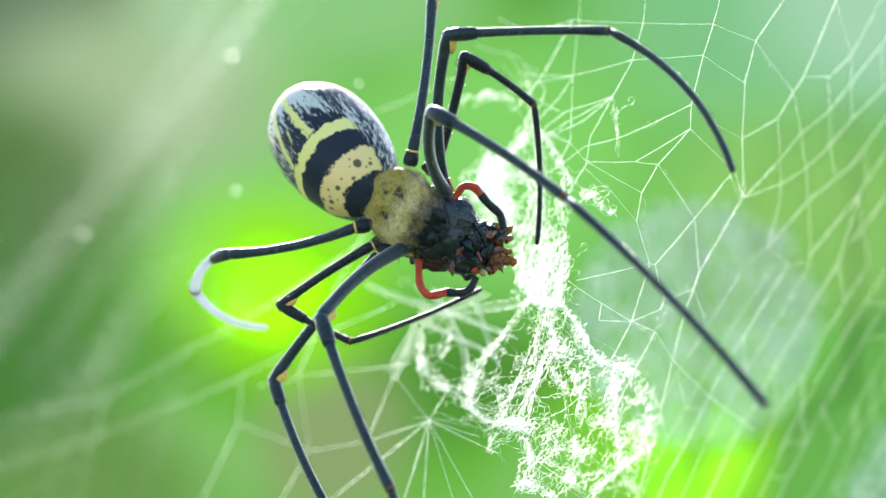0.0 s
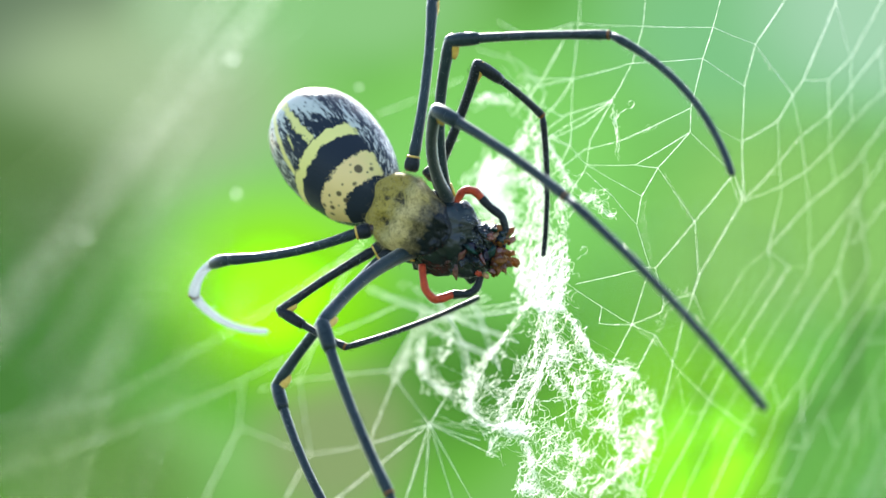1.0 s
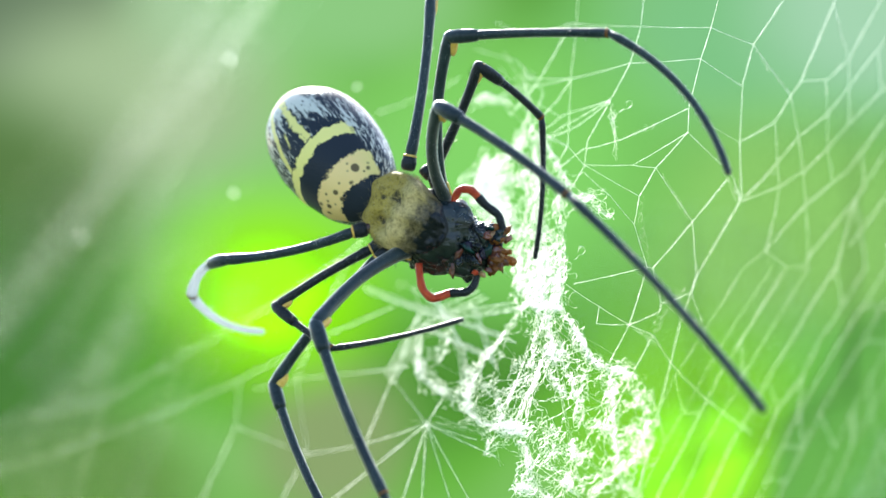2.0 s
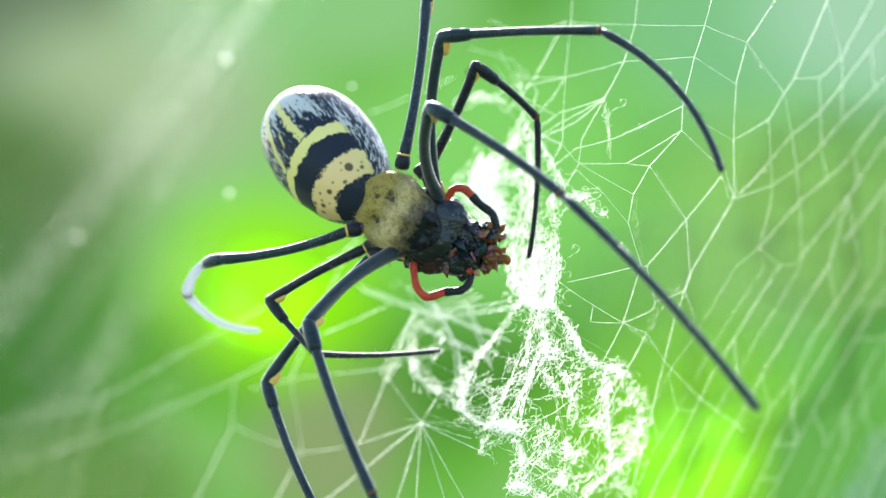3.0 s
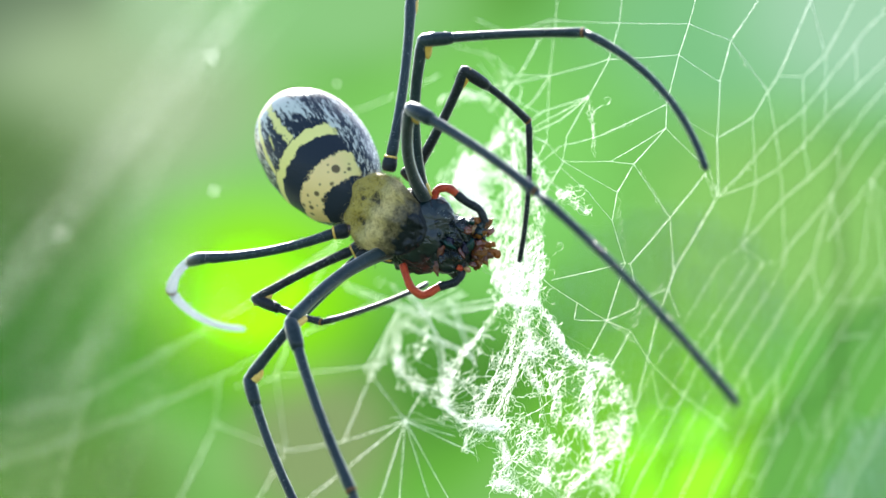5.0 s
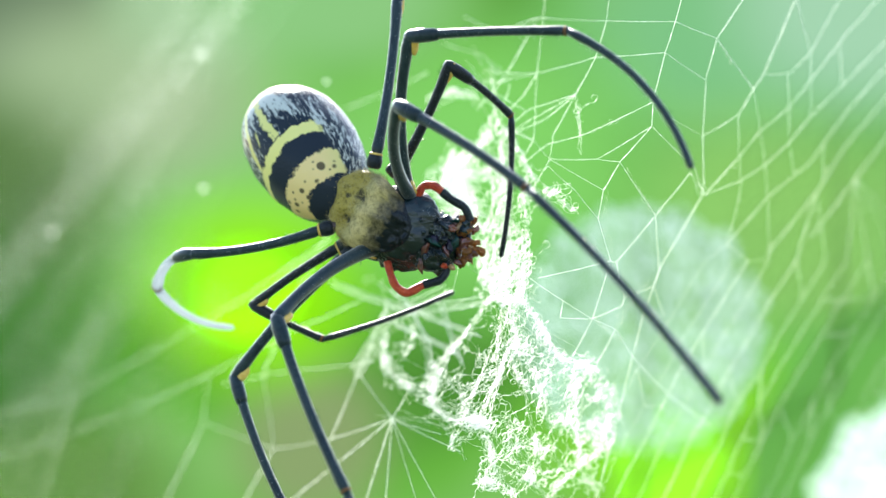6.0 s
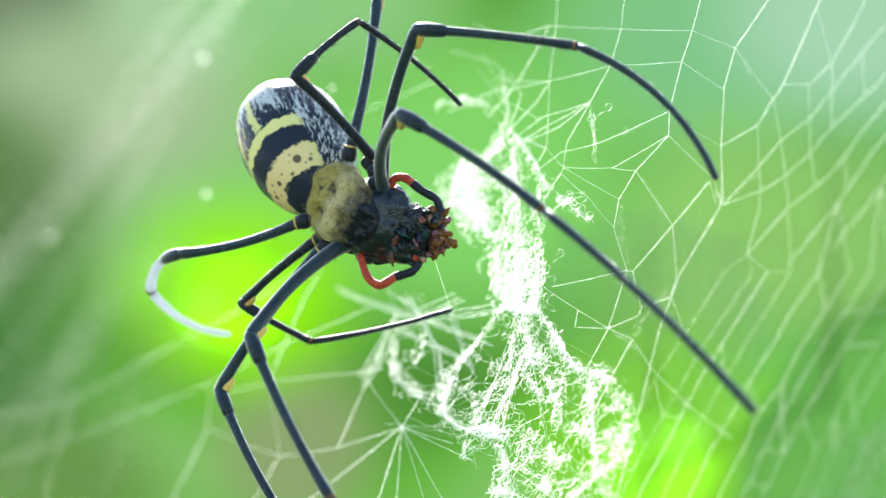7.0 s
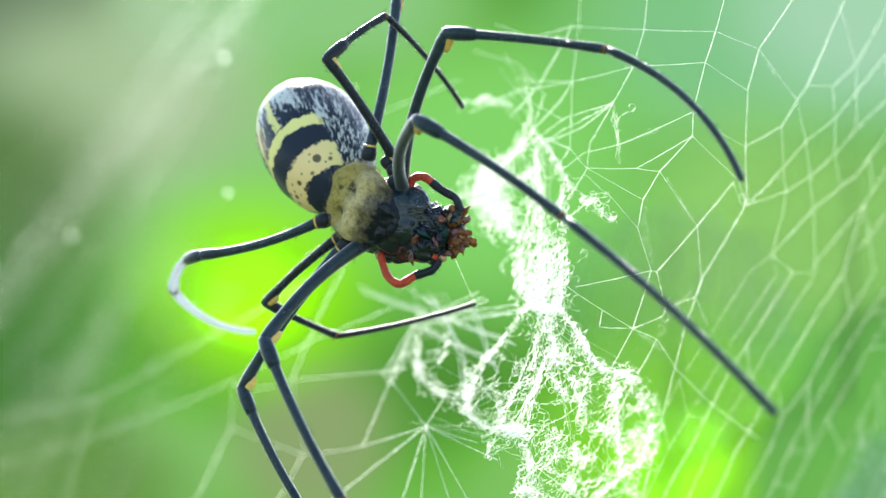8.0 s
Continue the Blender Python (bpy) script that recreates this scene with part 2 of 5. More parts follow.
def plain(name, dark, light, scale, rough=0.5, relief=0.3, sheen=0.0, coat=0.0, spec=0.5, wax=0.0):
    """Two-tone surface with grain at two scales."""
    m, n, l, b = material(name)
    co = n.new("ShaderNodeTexCoord").outputs["Object"]
    big, fine = noise_tex(n, l, scale, 3, co), noise_tex(n, l, scale * 7, 4, co)
    f = maths(n, l, "MULTIPLY_ADD", fine.outputs[0], 0.5, maths(n, l, "MULTIPLY", big.outputs[0], 0.6))
    r = ramp(n, [(0.42, dark), (0.68, light)])
    l.new(f, r.inputs[0])
    l.new(r.outputs[0], b.inputs["Base Color"])
    b.inputs["Roughness"].default_value = rough
    b.inputs["Sheen Weight"].default_value = sheen
    b.inputs["Coat Weight"].default_value = coat
    b.inputs["Specular IOR Level"].default_value = spec
    bump(n, l, fine.outputs[0], relief, 0.0004, b)
    if wax:
        polished(n, l, b, wax, 0.55)
    return m


def silk_material(name="silk", clearness=0.12):
    m, n, l, b = material(name)
    d, t, mix = n.new("ShaderNodeBsdfDiffuse"), n.new("ShaderNodeBsdfTranslucent"), n.new("ShaderNodeMixShader")
    co = n.new("ShaderNodeTexCoord").outputs["Object"]
    r = ramp(n, [(0.3, (0.93, 0.93, 0.90)), (0.7, (0.98, 0.98, 0.97))])
    l.new(noise_tex(n, l, 180, 3, co).outputs[0], r.inputs[0])
    l.new(r.outputs[0], d.inputs[0])
    l.new(r.outputs[0], t.inputs[0])
    mix.inputs[0].default_value = 0.92
    l.new(d.outputs[0], mix.inputs[1])
    l.new(t.outputs[0], mix.inputs[2])
    clear, thin = n.new("ShaderNodeBsdfTransparent"), n.new("ShaderNodeMixShader")
    thin.inputs[0].default_value = clearness
    l.new(mix.outputs[0], thin.inputs[1])
    l.new(clear.outputs[0], thin.inputs[2])
    l.new(thin.outputs[0], n["Material Output"].inputs[0])
    return m


def leaf_material(name, colour, vein, through=0.75):
    """A leaf that lets light through, with paler side veins and mottling."""
    m, n, l, b = material(name)
    t, mix = n.new("ShaderNodeBsdfTranslucent"), n.new("ShaderNodeMixShader")
    co = n.new("ShaderNodeTexCoord").outputs["Object"]
    w = n.new("ShaderNodeTexWave")
    w.inputs["Scale"].default_value, w.inputs["Distortion"].default_value = 18, 2
    l.new(co, w.inputs["Vector"])
    mott = noise_tex(n, l, 9, 4, co)
    f = maths(n, l, "MULTIPLY_ADD", mott.outputs[0], 0.5, maths(n, l, "MULTIPLY", w.outputs["Fac"], 0.2))
    c = mixed(n, l, f, colour, vein)
    l.new(c, b.inputs["Base Color"])
    l.new(c, t.inputs[0])
    b.inputs["Roughness"].default_value = 0.45
    bump(n, l, w.outputs["Fac"], 0.2, 0.001, b)
    mix.inputs[0].default_value = through
    l.new(b.outputs[0], mix.inputs[1])
    l.new(t.outputs[0], mix.inputs[2])
    l.new(mix.outputs[0], n["Material Output"].inputs[0])
    return m


def abdomen_material():
    """Black and yellow bands across the front, broken silvery streaks lengthwise over the rear. Object z runs to the front."""
    m, n, l, b = material("abdomen_skin")
    co = n.new("ShaderNodeTexCoord").outputs["Object"]
    sep = n.new("ShaderNodeSeparateXYZ")
    l.new(co, sep.inputs[0])
    x, y, z = sep.outputs
    wob = noise_tex(n, l, 420, 6, co, 0.7)
    wide = noise_tex(n, l, 90, 2, co)
    s = maths(n, l, "MULTIPLY_ADD", z, 1 / 0.0159, 0)
    s = maths(n, l, "MULTIPLY_ADD", maths(n, l, "SUBTRACT", wob.outputs[0], 0.5), 0.22, s)
    s = maths(n, l, "MULTIPLY_ADD", maths(n, l, "SUBTRACT", wide.outputs[0], 0.5), 0.10, s)
    # bands bow backwards towards the flanks
    bow = maths(n, l, "MULTIPLY", maths(n, l, "MULTIPLY", x, x), 60.0)
    s = maths(n, l, "ADD", s, bow)
    s01 = maths(n, l, "MULTIPLY_ADD", s, 0.5, 0.5)
    black, yellow, tan = (0.024, 0.030, 0.040), (0.78, 0.68, 0.23), (0.80, 0.57, 0.25)
    bands = ramp(n, [(0.0, black), (BANDS[0], black), (BANDS[0] + 0.008, yellow), (BANDS[1], yellow), (BANDS[1] + 0.006, black),
                     (BANDS[2], black), (BANDS[2] + 0.008, tan), (BANDS[3], tan), (BANDS[3] + 0.008, black), (1.0, black)])
    l.new(s01, bands.inputs[0])

    def within(value, lo, hi, soft):
        """1 between lo and hi, 0 outside."""
        up, down = n.new("ShaderNodeMapRange"), n.new("ShaderNodeMapRange")
        for node, a0, a1 in ((up, lo - soft, lo + soft), (down, hi + soft, hi - soft)):
            l.new(value, node.inputs[0])
            node.inputs[1].default_value, node.inputs[2].default_value = a0, a1
        return maths(n, l, "MULTIPLY", up.outputs[0], down.outputs[0])

    # fine lengthwise streaks, at two widths
    def streaks(scale, stretch, bend):
        mp = n.new("ShaderNodeMapping")
        mp.inputs["Scale"].default_value = (1.0, 1.0, stretch)
        l.new(co, mp.inputs[0])
        t = noise_tex(n, l, scale, 4, mp.outputs[0], 0.6)
        t.inputs["Distortion"].default_value = bend
        return t.outputs[0]
    fine, broad = streaks(1900, 0.16, 0.7), streaks(760, 0.24, 1.2)
    # angle round the body, 90 degrees on the back's middle line
    ang0 = maths(n, l, "MULTIPLY", maths(n, l, "ARCTAN2", y, x), 180 / math.pi)
    ang = maths(n, l, "MULTIPLY_ADD", maths(n, l, "SUBTRACT", wob.outputs[0], 0.5), 15.0, ang0)
    silver = (0.52, 0.52, 0.44)

    def lines(pattern, cover):
        """Light lines out of a streak pattern; a larger cover leaves fewer dark gaps."""
        r = ramp(n, [(0.0, (0, 0, 0)), (1.0, (1, 1, 1))])
        l.new(maths(n, l, "MULTIPLY_ADD", maths(n, l, "ADD", pattern, cover), 14.0, -6.5), r.inputs[0])
        return r.outputs[0]
    # a silvery saddle over the upper side; below it black with loose flecks
    edge = maths(n, l, "MULTIPLY_ADD", maths(n, l, "MAXIMUM", maths(n, l, "SUBTRACT", s01, 0.43), 0.0), 200.0, ang)
    depth_in = n.new("ShaderNodeMapRange")
    l.new(edge, depth_in.inputs[0])
    for i, q in ((1, 92.0), (2, 52.0), (3, -0.11), (4, 0.075)):
        depth_in.inputs[i].default_value = q
    mix_st = maths(n, l, "MULTIPLY_ADD", fine, 0.62, maths(n, l, "MULTIPLY", broad, 0.38))
    # denser towards the tip
    tip = maths(n, l, "MULTIPLY", maths(n, l, "MAXIMUM", maths(n, l, "SUBTRACT", 0.44, s01), 0.0), 0.75)
    rear = mixed(n, l, lines(mix_st, maths(n, l, "ADD", depth_in.outputs[0], tip)), black, silver)
    # the lower flank: sparse pale flecks on black
    low = within(ang, 118, 400, 8)
    rear = mixed(n, l, maths(n, l, "MULTIPLY", low, lines(fine, -0.045)), rear, silver)
    # yellow stripes lengthwise on the rear
    slant = maths(n, l, "MULTIPLY_ADD", s01, -60.0, ang)
    for value, lo, hi, s0, s1 in ((ang, 86.0, 94.0, 0.08, 0.59), (slant, 90.5, 97.0, 0.10, 0.60), (slant, 77.5, 79.5, 0.40, 0.50)):
        f = maths(n, l, "MULTIPLY", within(value, lo, hi, 0.8), within(s01, s0, s1, 0.015))
        rear = mixed(n, l, maths(n, l, "MULTIPLY", f, lines(broad, 0.14)), rear, (0.72, 0.64, 0.22))
    isrear = ramp(n, [(BANDS[0] - 0.012, (1, 1, 1)), (BANDS[0], (0, 0, 0))])
    l.new(s01, isrear.inputs[0])
    # the tan band turns yellow towards the upper flank
    warm = within(ang, -200, 52, 14)
    istan = within(s01, BANDS[2], BANDS[3] + 0.004, 0.006)
    banded = mixed(n, l, maths(n, l, "MULTIPLY", warm, istan), bands.outputs[0], (0.74, 0.61, 0.23))
    col = mixed(n, l, isrear.outputs[0], banded, rear)
    # the bands end on the upper flank in silvery streaks
    flank = maths(n, l, "MULTIPLY_ADD", s01, 60.0, ang)
    sides = mixed(n, l, lines(mix_st, -0.035), black, silver)
    col = mixed(n, l, within(flank, -400, 83, 2.5), col, sides)
    # dark dots on the tan band
    blur = maths(n, l, "MULTIPLY_ADD", wob.outputs[0], 0.0007, -0.00035)
    for dx, dy, dz, r in ((2.9, 6.6, 11.6, 0.75), (5.1, 5.2, 11.6, 0.35), (4.5, 5.0, 12.3, 0.42), (0.6, 6.0, 13.0, 0.40), (-2.7, 6.2, 12.2, 0.42), (-2.7, 5.1, 13.4, 0.45),
                          (-5.0, 5.3, 11.5, 0.30), (-6.6, 4.7, 10.2, 0.6), (-5.6, 4.4, 11.8, 0.55), (-6.9, 2.6, 11.5, 0.65), (1.5, 7.1, 11.4, 0.22), (2.3, 7.5, 10.5, 0.25),
                          (-1.0, 6.9, 11.9, 0.16), (-4.2, 6.2, 10.9, 0.2), (3.6, 5.4, 12.6, 0.14), (-4.4, 4.6, 12.7, 0.18)):
        far = n.new("ShaderNodeVectorMath")
        far.operation = "DISTANCE"
        l.new(co, far.inputs[0])
        far.inputs[1].default_value = (dx / 1000, dy / 1000, dz / 1000)
        edge = n.new("ShaderNodeMapRange")
        l.new(maths(n, l, "ADD", far.outputs["Value"], blur), edge.inputs[0])
        edge.inputs[1].default_value, edge.inputs[2].default_value = r / 1000 + 0.00016, r / 1000 - 0.00012
        col = mixed(n, l, maths(n, l, "MULTIPLY", edge.outputs[0], 0.88), col, (0.05, 0.04, 0.03))
    l.new(col, b.inputs["Base Color"])
    b.inputs["Roughness"].default_value = 0.2
    b.inputs["Specular IOR Level"].default_value = 0.06
    bump(n, l, noise_tex(n, l, 1500, 3, co).outputs[0], 0.35, 0.0003, b)
    polished(n, l, b, 0.10, 0.5)
    return m


def carapace_material():
    """Grey-gold down over the thorax that thins to a black head at the front (+x of the object)."""
    m, n, l, b = material("carapace_down")
    co = n.new("ShaderNodeTexCoord").outputs["Object"]
    sep = n.new("ShaderNodeSeparateXYZ")
    l.new(co, sep.inputs[0])
    along = maths(n, l, "MULTIPLY", sep.outputs[0], 60.0)
    fuzz = noise_tex(n, l, 700, 4, co)
    along = maths(n, l, "ADD", maths(n, l, "MULTIPLY_ADD", fuzz.outputs[0], 0.30, along), 0.02)
    r = ramp(n, [(0.05, (0.36, 0.27, 0.06)), (0.17, (0.40, 0.32, 0.12)), (0.30, (0.52, 0.39, 0.155)), (0.38, (0.42, 0.32, 0.13)), (0.47, (0.15, 0.115, 0.055)), (0.58, (0.006, 0.009, 0.012))])
    l.new(along, r.inputs[0])
    speck = ramp(n, [(0.36, (0.16, 0.15, 0.12)), (0.54, (1, 1, 1))])
    l.new(noise_tex(n, l, 1300, 6, co, 0.75).outputs[0], speck.inputs[0])
    mul = n.new("ShaderNodeMix")
    mul.data_type, mul.blend_type = "RGBA", "MULTIPLY"
    mul.inputs[0].default_value = 0.6
    l.new(r.outputs[0], mul.inputs[6])
    l.new(speck.outputs[0], mul.inputs[7])
    l.new(mul.outputs[2], b.inputs["Base Color"])
    smear = noise_tex(n, l, 800, 5, co, 0.7)
    skin = mul.outputs[2]
    for x, z, size in ((-0.0007, 0.0026, 0.0024), (-0.0015, -0.0025, 0.0021), (-0.0030, 0.0012, 0.0011)):
        mp = n.new("ShaderNodeMapping")
        mp.inputs["Location"].default_value = (-x / size, 0, -z / size)
        mp.inputs["Scale"].default_value = (1 / size, 0, 1 / size)
        l.new(co, mp.inputs[0])
        g = n.new("ShaderNodeTexGradient")
        g.gradient_type = "SPHERICAL"
        l.new(mp.outputs[0], g.inputs[0])
        f = ramp(n, [(0.30, (0, 0, 0)), (0.62, (0.9, 0.9, 0.9))])
        l.new(maths(n, l, "MULTIPLY", g.outputs[0], maths(n, l, "MULTIPLY_ADD", smear.outputs[0], 3.2, -0.9)), f.inputs[0])
        skin = mixed(n, l, f.outputs[0], skin, (0.03, 0.025, 0.02))
    l.new(skin, b.inputs["Base Color"])
    bare = ramp(n, [(0.36, (0.7, 0.7, 0.7)), (0.52, (0.16, 0.16, 0.16))])
    l.new(along, bare.inputs[0])
    l.new(bare.outputs[0], b.inputs["Roughness"])
    b.inputs["Sheen Weight"].default_value = 0.05
    b.inputs["Specular IOR Level"].default_value = 0.2
    bump(n, l, noise_tex(n, l, 1300, 4, co).outputs[0], 0.5, 0.0004, b)
    return m


BANDS = (0.590, 0.668, 0.795, 0.918)
SILK = silk_material()
FLOSS = silk_material("fluffy_silk", 0.5)
BLACK = plain("black_chitin", (0.010, 0.019, 0.022), (0.026, 0.041, 0.045), 300, 0.34, 0.14, sheen=0.08, spec=0.2, wax=0.7)
MATTE = plain("dull_black_chitin", (0.004, 0.006, 0.008), (0.011, 0.015, 0.019), 300, 0.45, 0.5, sheen=0.1, spec=0.25, wax=0.25)
HEAD = plain("dark_green_chitin", (0.001, 0.002, 0.004), (0.003, 0.014, 0.016), 300, 0.13, 0.5, spec=0.5, wax=0.45)
RED = plain("red_palp", (0.34, 0.022, 0.010), (0.60, 0.08, 0.02), 500, 0.4, 0.8, spec=0.35, wax=0.5)
YELLOW = plain("yellow_joint_skin", (0.60, 0.33, 0.05), (0.80, 0.55, 0.14), 500, 0.5, 0.2)
JOINT = plain("dark_brown_joint_skin", (0.02, 0.009, 0.006), (0.07, 0.025, 0.012), 400, 0.4, 0.3)
AMBER = leaf_material("amber_insect_shell", (0.20, 0.062, 0.012), (0.46, 0.20, 0.045), 0.45)
RUST = plain("rusty_insect_shell", (0.05, 0.013, 0.009), (0.20, 0.05, 0.024), 300, 0.3, 0.4, coat=0.4)
VIOLET = plain("violet_black_shell", (0.004, 0.003, 0.012), (0.014, 0.008, 0.036), 300, 0.3, 0.5, coat=0.05, spec=0.3)
TEAL = plain("iridescent_teal_shell", (0.002, 0.012, 0.012), (0.008, 0.05, 0.04), 300, 0.25, 0.4, coat=0.05, spec=0.3)
PALE = plain("pale_insect_flesh", (0.26, 0.12, 0.05), (0.50, 0.30, 0.14), 350, 0.4, 0.3)
FUZZ = leaf_material("pale_leg_hair", (0.70, 0.74, 0.74), (0.82, 0.85, 0.84), 0.7)
DOWN = plain("golden_hair", (0.28, 0.22, 0.08), (0.42, 0.34, 0.17), 300, 0.6, 0.0)
ABDOMEN, CARAPACE = abdomen_material(), carapace_material()
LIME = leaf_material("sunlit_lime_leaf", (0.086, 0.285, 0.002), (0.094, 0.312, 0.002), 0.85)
# copy of the lime leaf with its weaker light put into a darker colour
DIM_LIME = leaf_material("dimmed_lime_leaf", (0.074, 0.240, 0.006), (0.086, 0.266, 0.010), 0.85)
# MINT, PEARL and OLIVE: brightness of the blurred sun glints put into leaf colours
MINT = leaf_material("pale_leaf", (0.205, 0.295, 0.265), (0.235, 0.325, 0.295), 0.85)
PEARL = leaf_material("very_pale_leaf", (0.304, 0.416, 0.368), (0.352, 0.464, 0.400), 0.85)
OLIVE = leaf_material("yellow_green_leaf", (0.120, 0.200, 0.048), (0.136, 0.221, 0.058), 0.85)
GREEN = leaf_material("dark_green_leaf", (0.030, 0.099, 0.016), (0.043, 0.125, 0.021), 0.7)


# ---- building helpers ----
def finish(name, bm, mat, parent=None, label="", smooth=True):
    me = bpy.data.meshes.new(name)
    bm.to_mesh(me)
    bm.free()
    me.materials.append(mat)
    if smooth:
        me.polygons.foreach_set("use_smooth", [True] * len(me.polygons))
    ob = new(name, me)
    if parent is not None:
        ob.parent = parent
    return tagged(ob, label)


def sweep(bm, points, radii, sides=10, cap=True):
    """A round tube along the points, with its own radius at each."""
    pts = [Vector(p) for p in points]
    rings = []
    ref = None
    for i, p in enumerate(pts):
        d = (pts[min(i + 1, len(pts) - 1)] - pts[max(i - 1, 0)]).normalized()
        if ref is None:
            ref = d.orthogonal().normalized()
        ref = (ref - d * ref.dot(d)).normalized()
        side = d.cross(ref)
        rings.append([bm.verts.new(p + (ref * math.cos(a) + side * math.sin(a)) * radii[i])
                      for a in (2 * math.pi * k / sides for k in range(sides))])
    for a, b in zip(rings, rings[1:]):
        for k in range(sides):
            bm.faces.new((a[k], a[(k + 1) % sides], b[(k + 1) % sides], b[k]))
    if cap:
        bm.faces.new(rings[0][::-1])
        bm.faces.new(rings[-1])


def lump(bm, centre, size, turn=(0, 0, 0), rough=0.0, seed=0, segments=20, rings=14):
    """An uneven rounded lump."""
    m = Matrix.LocRotScale(centre, Euler([radians(a) for a in turn]), size)
    made = bmesh.ops.create_uvsphere(bm, u_segments=segments, v_segments=rings, radius=1)["verts"]
    for v in made:
        if rough:
            v.co *= 1 + rough * noise.noise(v.co * 1.7 + Vector((seed * 3.1, seed, 0)))
        v.co = m @ v.co
    return made


def crumple(bm, centre, size, turn, amount, seed, segments=40, rings=28):
    """A torn, creased lump: rounded form broken up at three scales."""
    m = Matrix.LocRotScale(centre, Euler([radians(a) for a in turn]), size)
    off = Vector((seed * 2.3, seed * 1.1, seed * 0.7))
    for v in bmesh.ops.create_uvsphere(bm, u_segments=segments, v_segments=rings, radius=1)["verts"]:
        c = v.co.copy()
        f = noise.noise(c * 1.6 + off) + 0.6 * abs(noise.noise(c * 3.7 + off)) + 0.35 * noise.noise(c * 8 + off)
        v.co = m @ (c * (1 + amount * f))


# ---- backdrop, ground and leaves ----
def backdrop():
    """Distant foliage far out of focus: one curved green sheet that emits its own light, with blur and light patches
    painted in.
    """
    m, n, l, b = material("self_lit_painted_foliage")
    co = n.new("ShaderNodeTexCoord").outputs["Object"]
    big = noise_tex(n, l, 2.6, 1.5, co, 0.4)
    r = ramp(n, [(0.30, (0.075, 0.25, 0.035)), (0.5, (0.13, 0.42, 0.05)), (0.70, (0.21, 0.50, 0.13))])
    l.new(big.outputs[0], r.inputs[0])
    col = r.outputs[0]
    # painted soft patches of light, haze and dark: x, z, half width, half height, colour
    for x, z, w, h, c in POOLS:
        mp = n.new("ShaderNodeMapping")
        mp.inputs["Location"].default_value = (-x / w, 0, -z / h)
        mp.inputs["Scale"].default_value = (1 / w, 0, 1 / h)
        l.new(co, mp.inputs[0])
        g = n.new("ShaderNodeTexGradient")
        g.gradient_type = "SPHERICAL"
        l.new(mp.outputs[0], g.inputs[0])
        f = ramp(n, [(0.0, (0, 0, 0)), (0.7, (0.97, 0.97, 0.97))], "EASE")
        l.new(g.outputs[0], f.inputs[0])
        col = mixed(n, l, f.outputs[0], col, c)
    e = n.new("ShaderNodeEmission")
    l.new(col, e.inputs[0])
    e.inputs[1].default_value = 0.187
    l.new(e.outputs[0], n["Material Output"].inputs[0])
    bm = bmesh.new()
    grid = []
    for i in range(41):
        x = -1.5 + 3.0 * i / 40
        grid.append([bm.verts.new((x, 3.0 - 0.12 * x * x + 0.03 * math.sin(5 * x + z), z)) for z in (0.0, 0.8, 1.6, 2.0, 2.2)])
    for a, b2 in zip(grid, grid[1:]):
        for k in range(4):
            bm.faces.new((a[k], b2[k], b2[k + 1], a[k + 1]))
    bm.normal_update()
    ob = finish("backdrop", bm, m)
    sol = ob.modifiers.new("thickness", "SOLIDIFY")
    sol.thickness = 0.02
    return tagged(ob, "self-lit sheet painted as blurred distant green foliage with pale patches", "foliage", kind="structure")


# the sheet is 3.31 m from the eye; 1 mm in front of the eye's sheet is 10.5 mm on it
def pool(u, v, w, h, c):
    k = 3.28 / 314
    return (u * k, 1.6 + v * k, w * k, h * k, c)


# light, haze and dark of the blurred distance, put into the glowing sheet's colour
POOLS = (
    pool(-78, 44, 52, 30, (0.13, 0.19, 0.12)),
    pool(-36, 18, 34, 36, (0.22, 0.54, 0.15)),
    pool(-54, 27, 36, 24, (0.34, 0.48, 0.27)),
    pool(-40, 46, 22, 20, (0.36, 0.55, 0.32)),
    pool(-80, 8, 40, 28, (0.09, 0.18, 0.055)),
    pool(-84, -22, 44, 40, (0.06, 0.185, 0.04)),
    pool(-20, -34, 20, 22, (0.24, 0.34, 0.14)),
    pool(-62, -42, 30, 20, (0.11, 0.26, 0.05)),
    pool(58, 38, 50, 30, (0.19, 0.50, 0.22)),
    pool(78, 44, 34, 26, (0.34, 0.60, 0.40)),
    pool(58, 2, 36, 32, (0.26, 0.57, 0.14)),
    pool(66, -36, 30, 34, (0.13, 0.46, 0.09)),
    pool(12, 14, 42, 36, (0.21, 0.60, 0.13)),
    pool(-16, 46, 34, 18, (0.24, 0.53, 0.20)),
    # painted lime halos that soften the edges of the two lime leaves
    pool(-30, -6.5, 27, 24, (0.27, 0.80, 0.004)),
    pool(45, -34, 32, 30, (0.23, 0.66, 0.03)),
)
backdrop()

bm = bmesh.new()
for x, y in ((-300, -300), (300, -300), (300, 300), (-300, 300)):
    bm.verts.new((x, y, 0))
bm.faces.new(bm.verts)
tagged(finish("ground", bm, plain("grassy_soil", (0.03, 0.05, 0.015), (0.07, 0.12, 0.03), 3, 0.9, 0.5), smooth=False),
       "dull green grassy ground below the web", "ground", kind="structure")


LEAVES = []


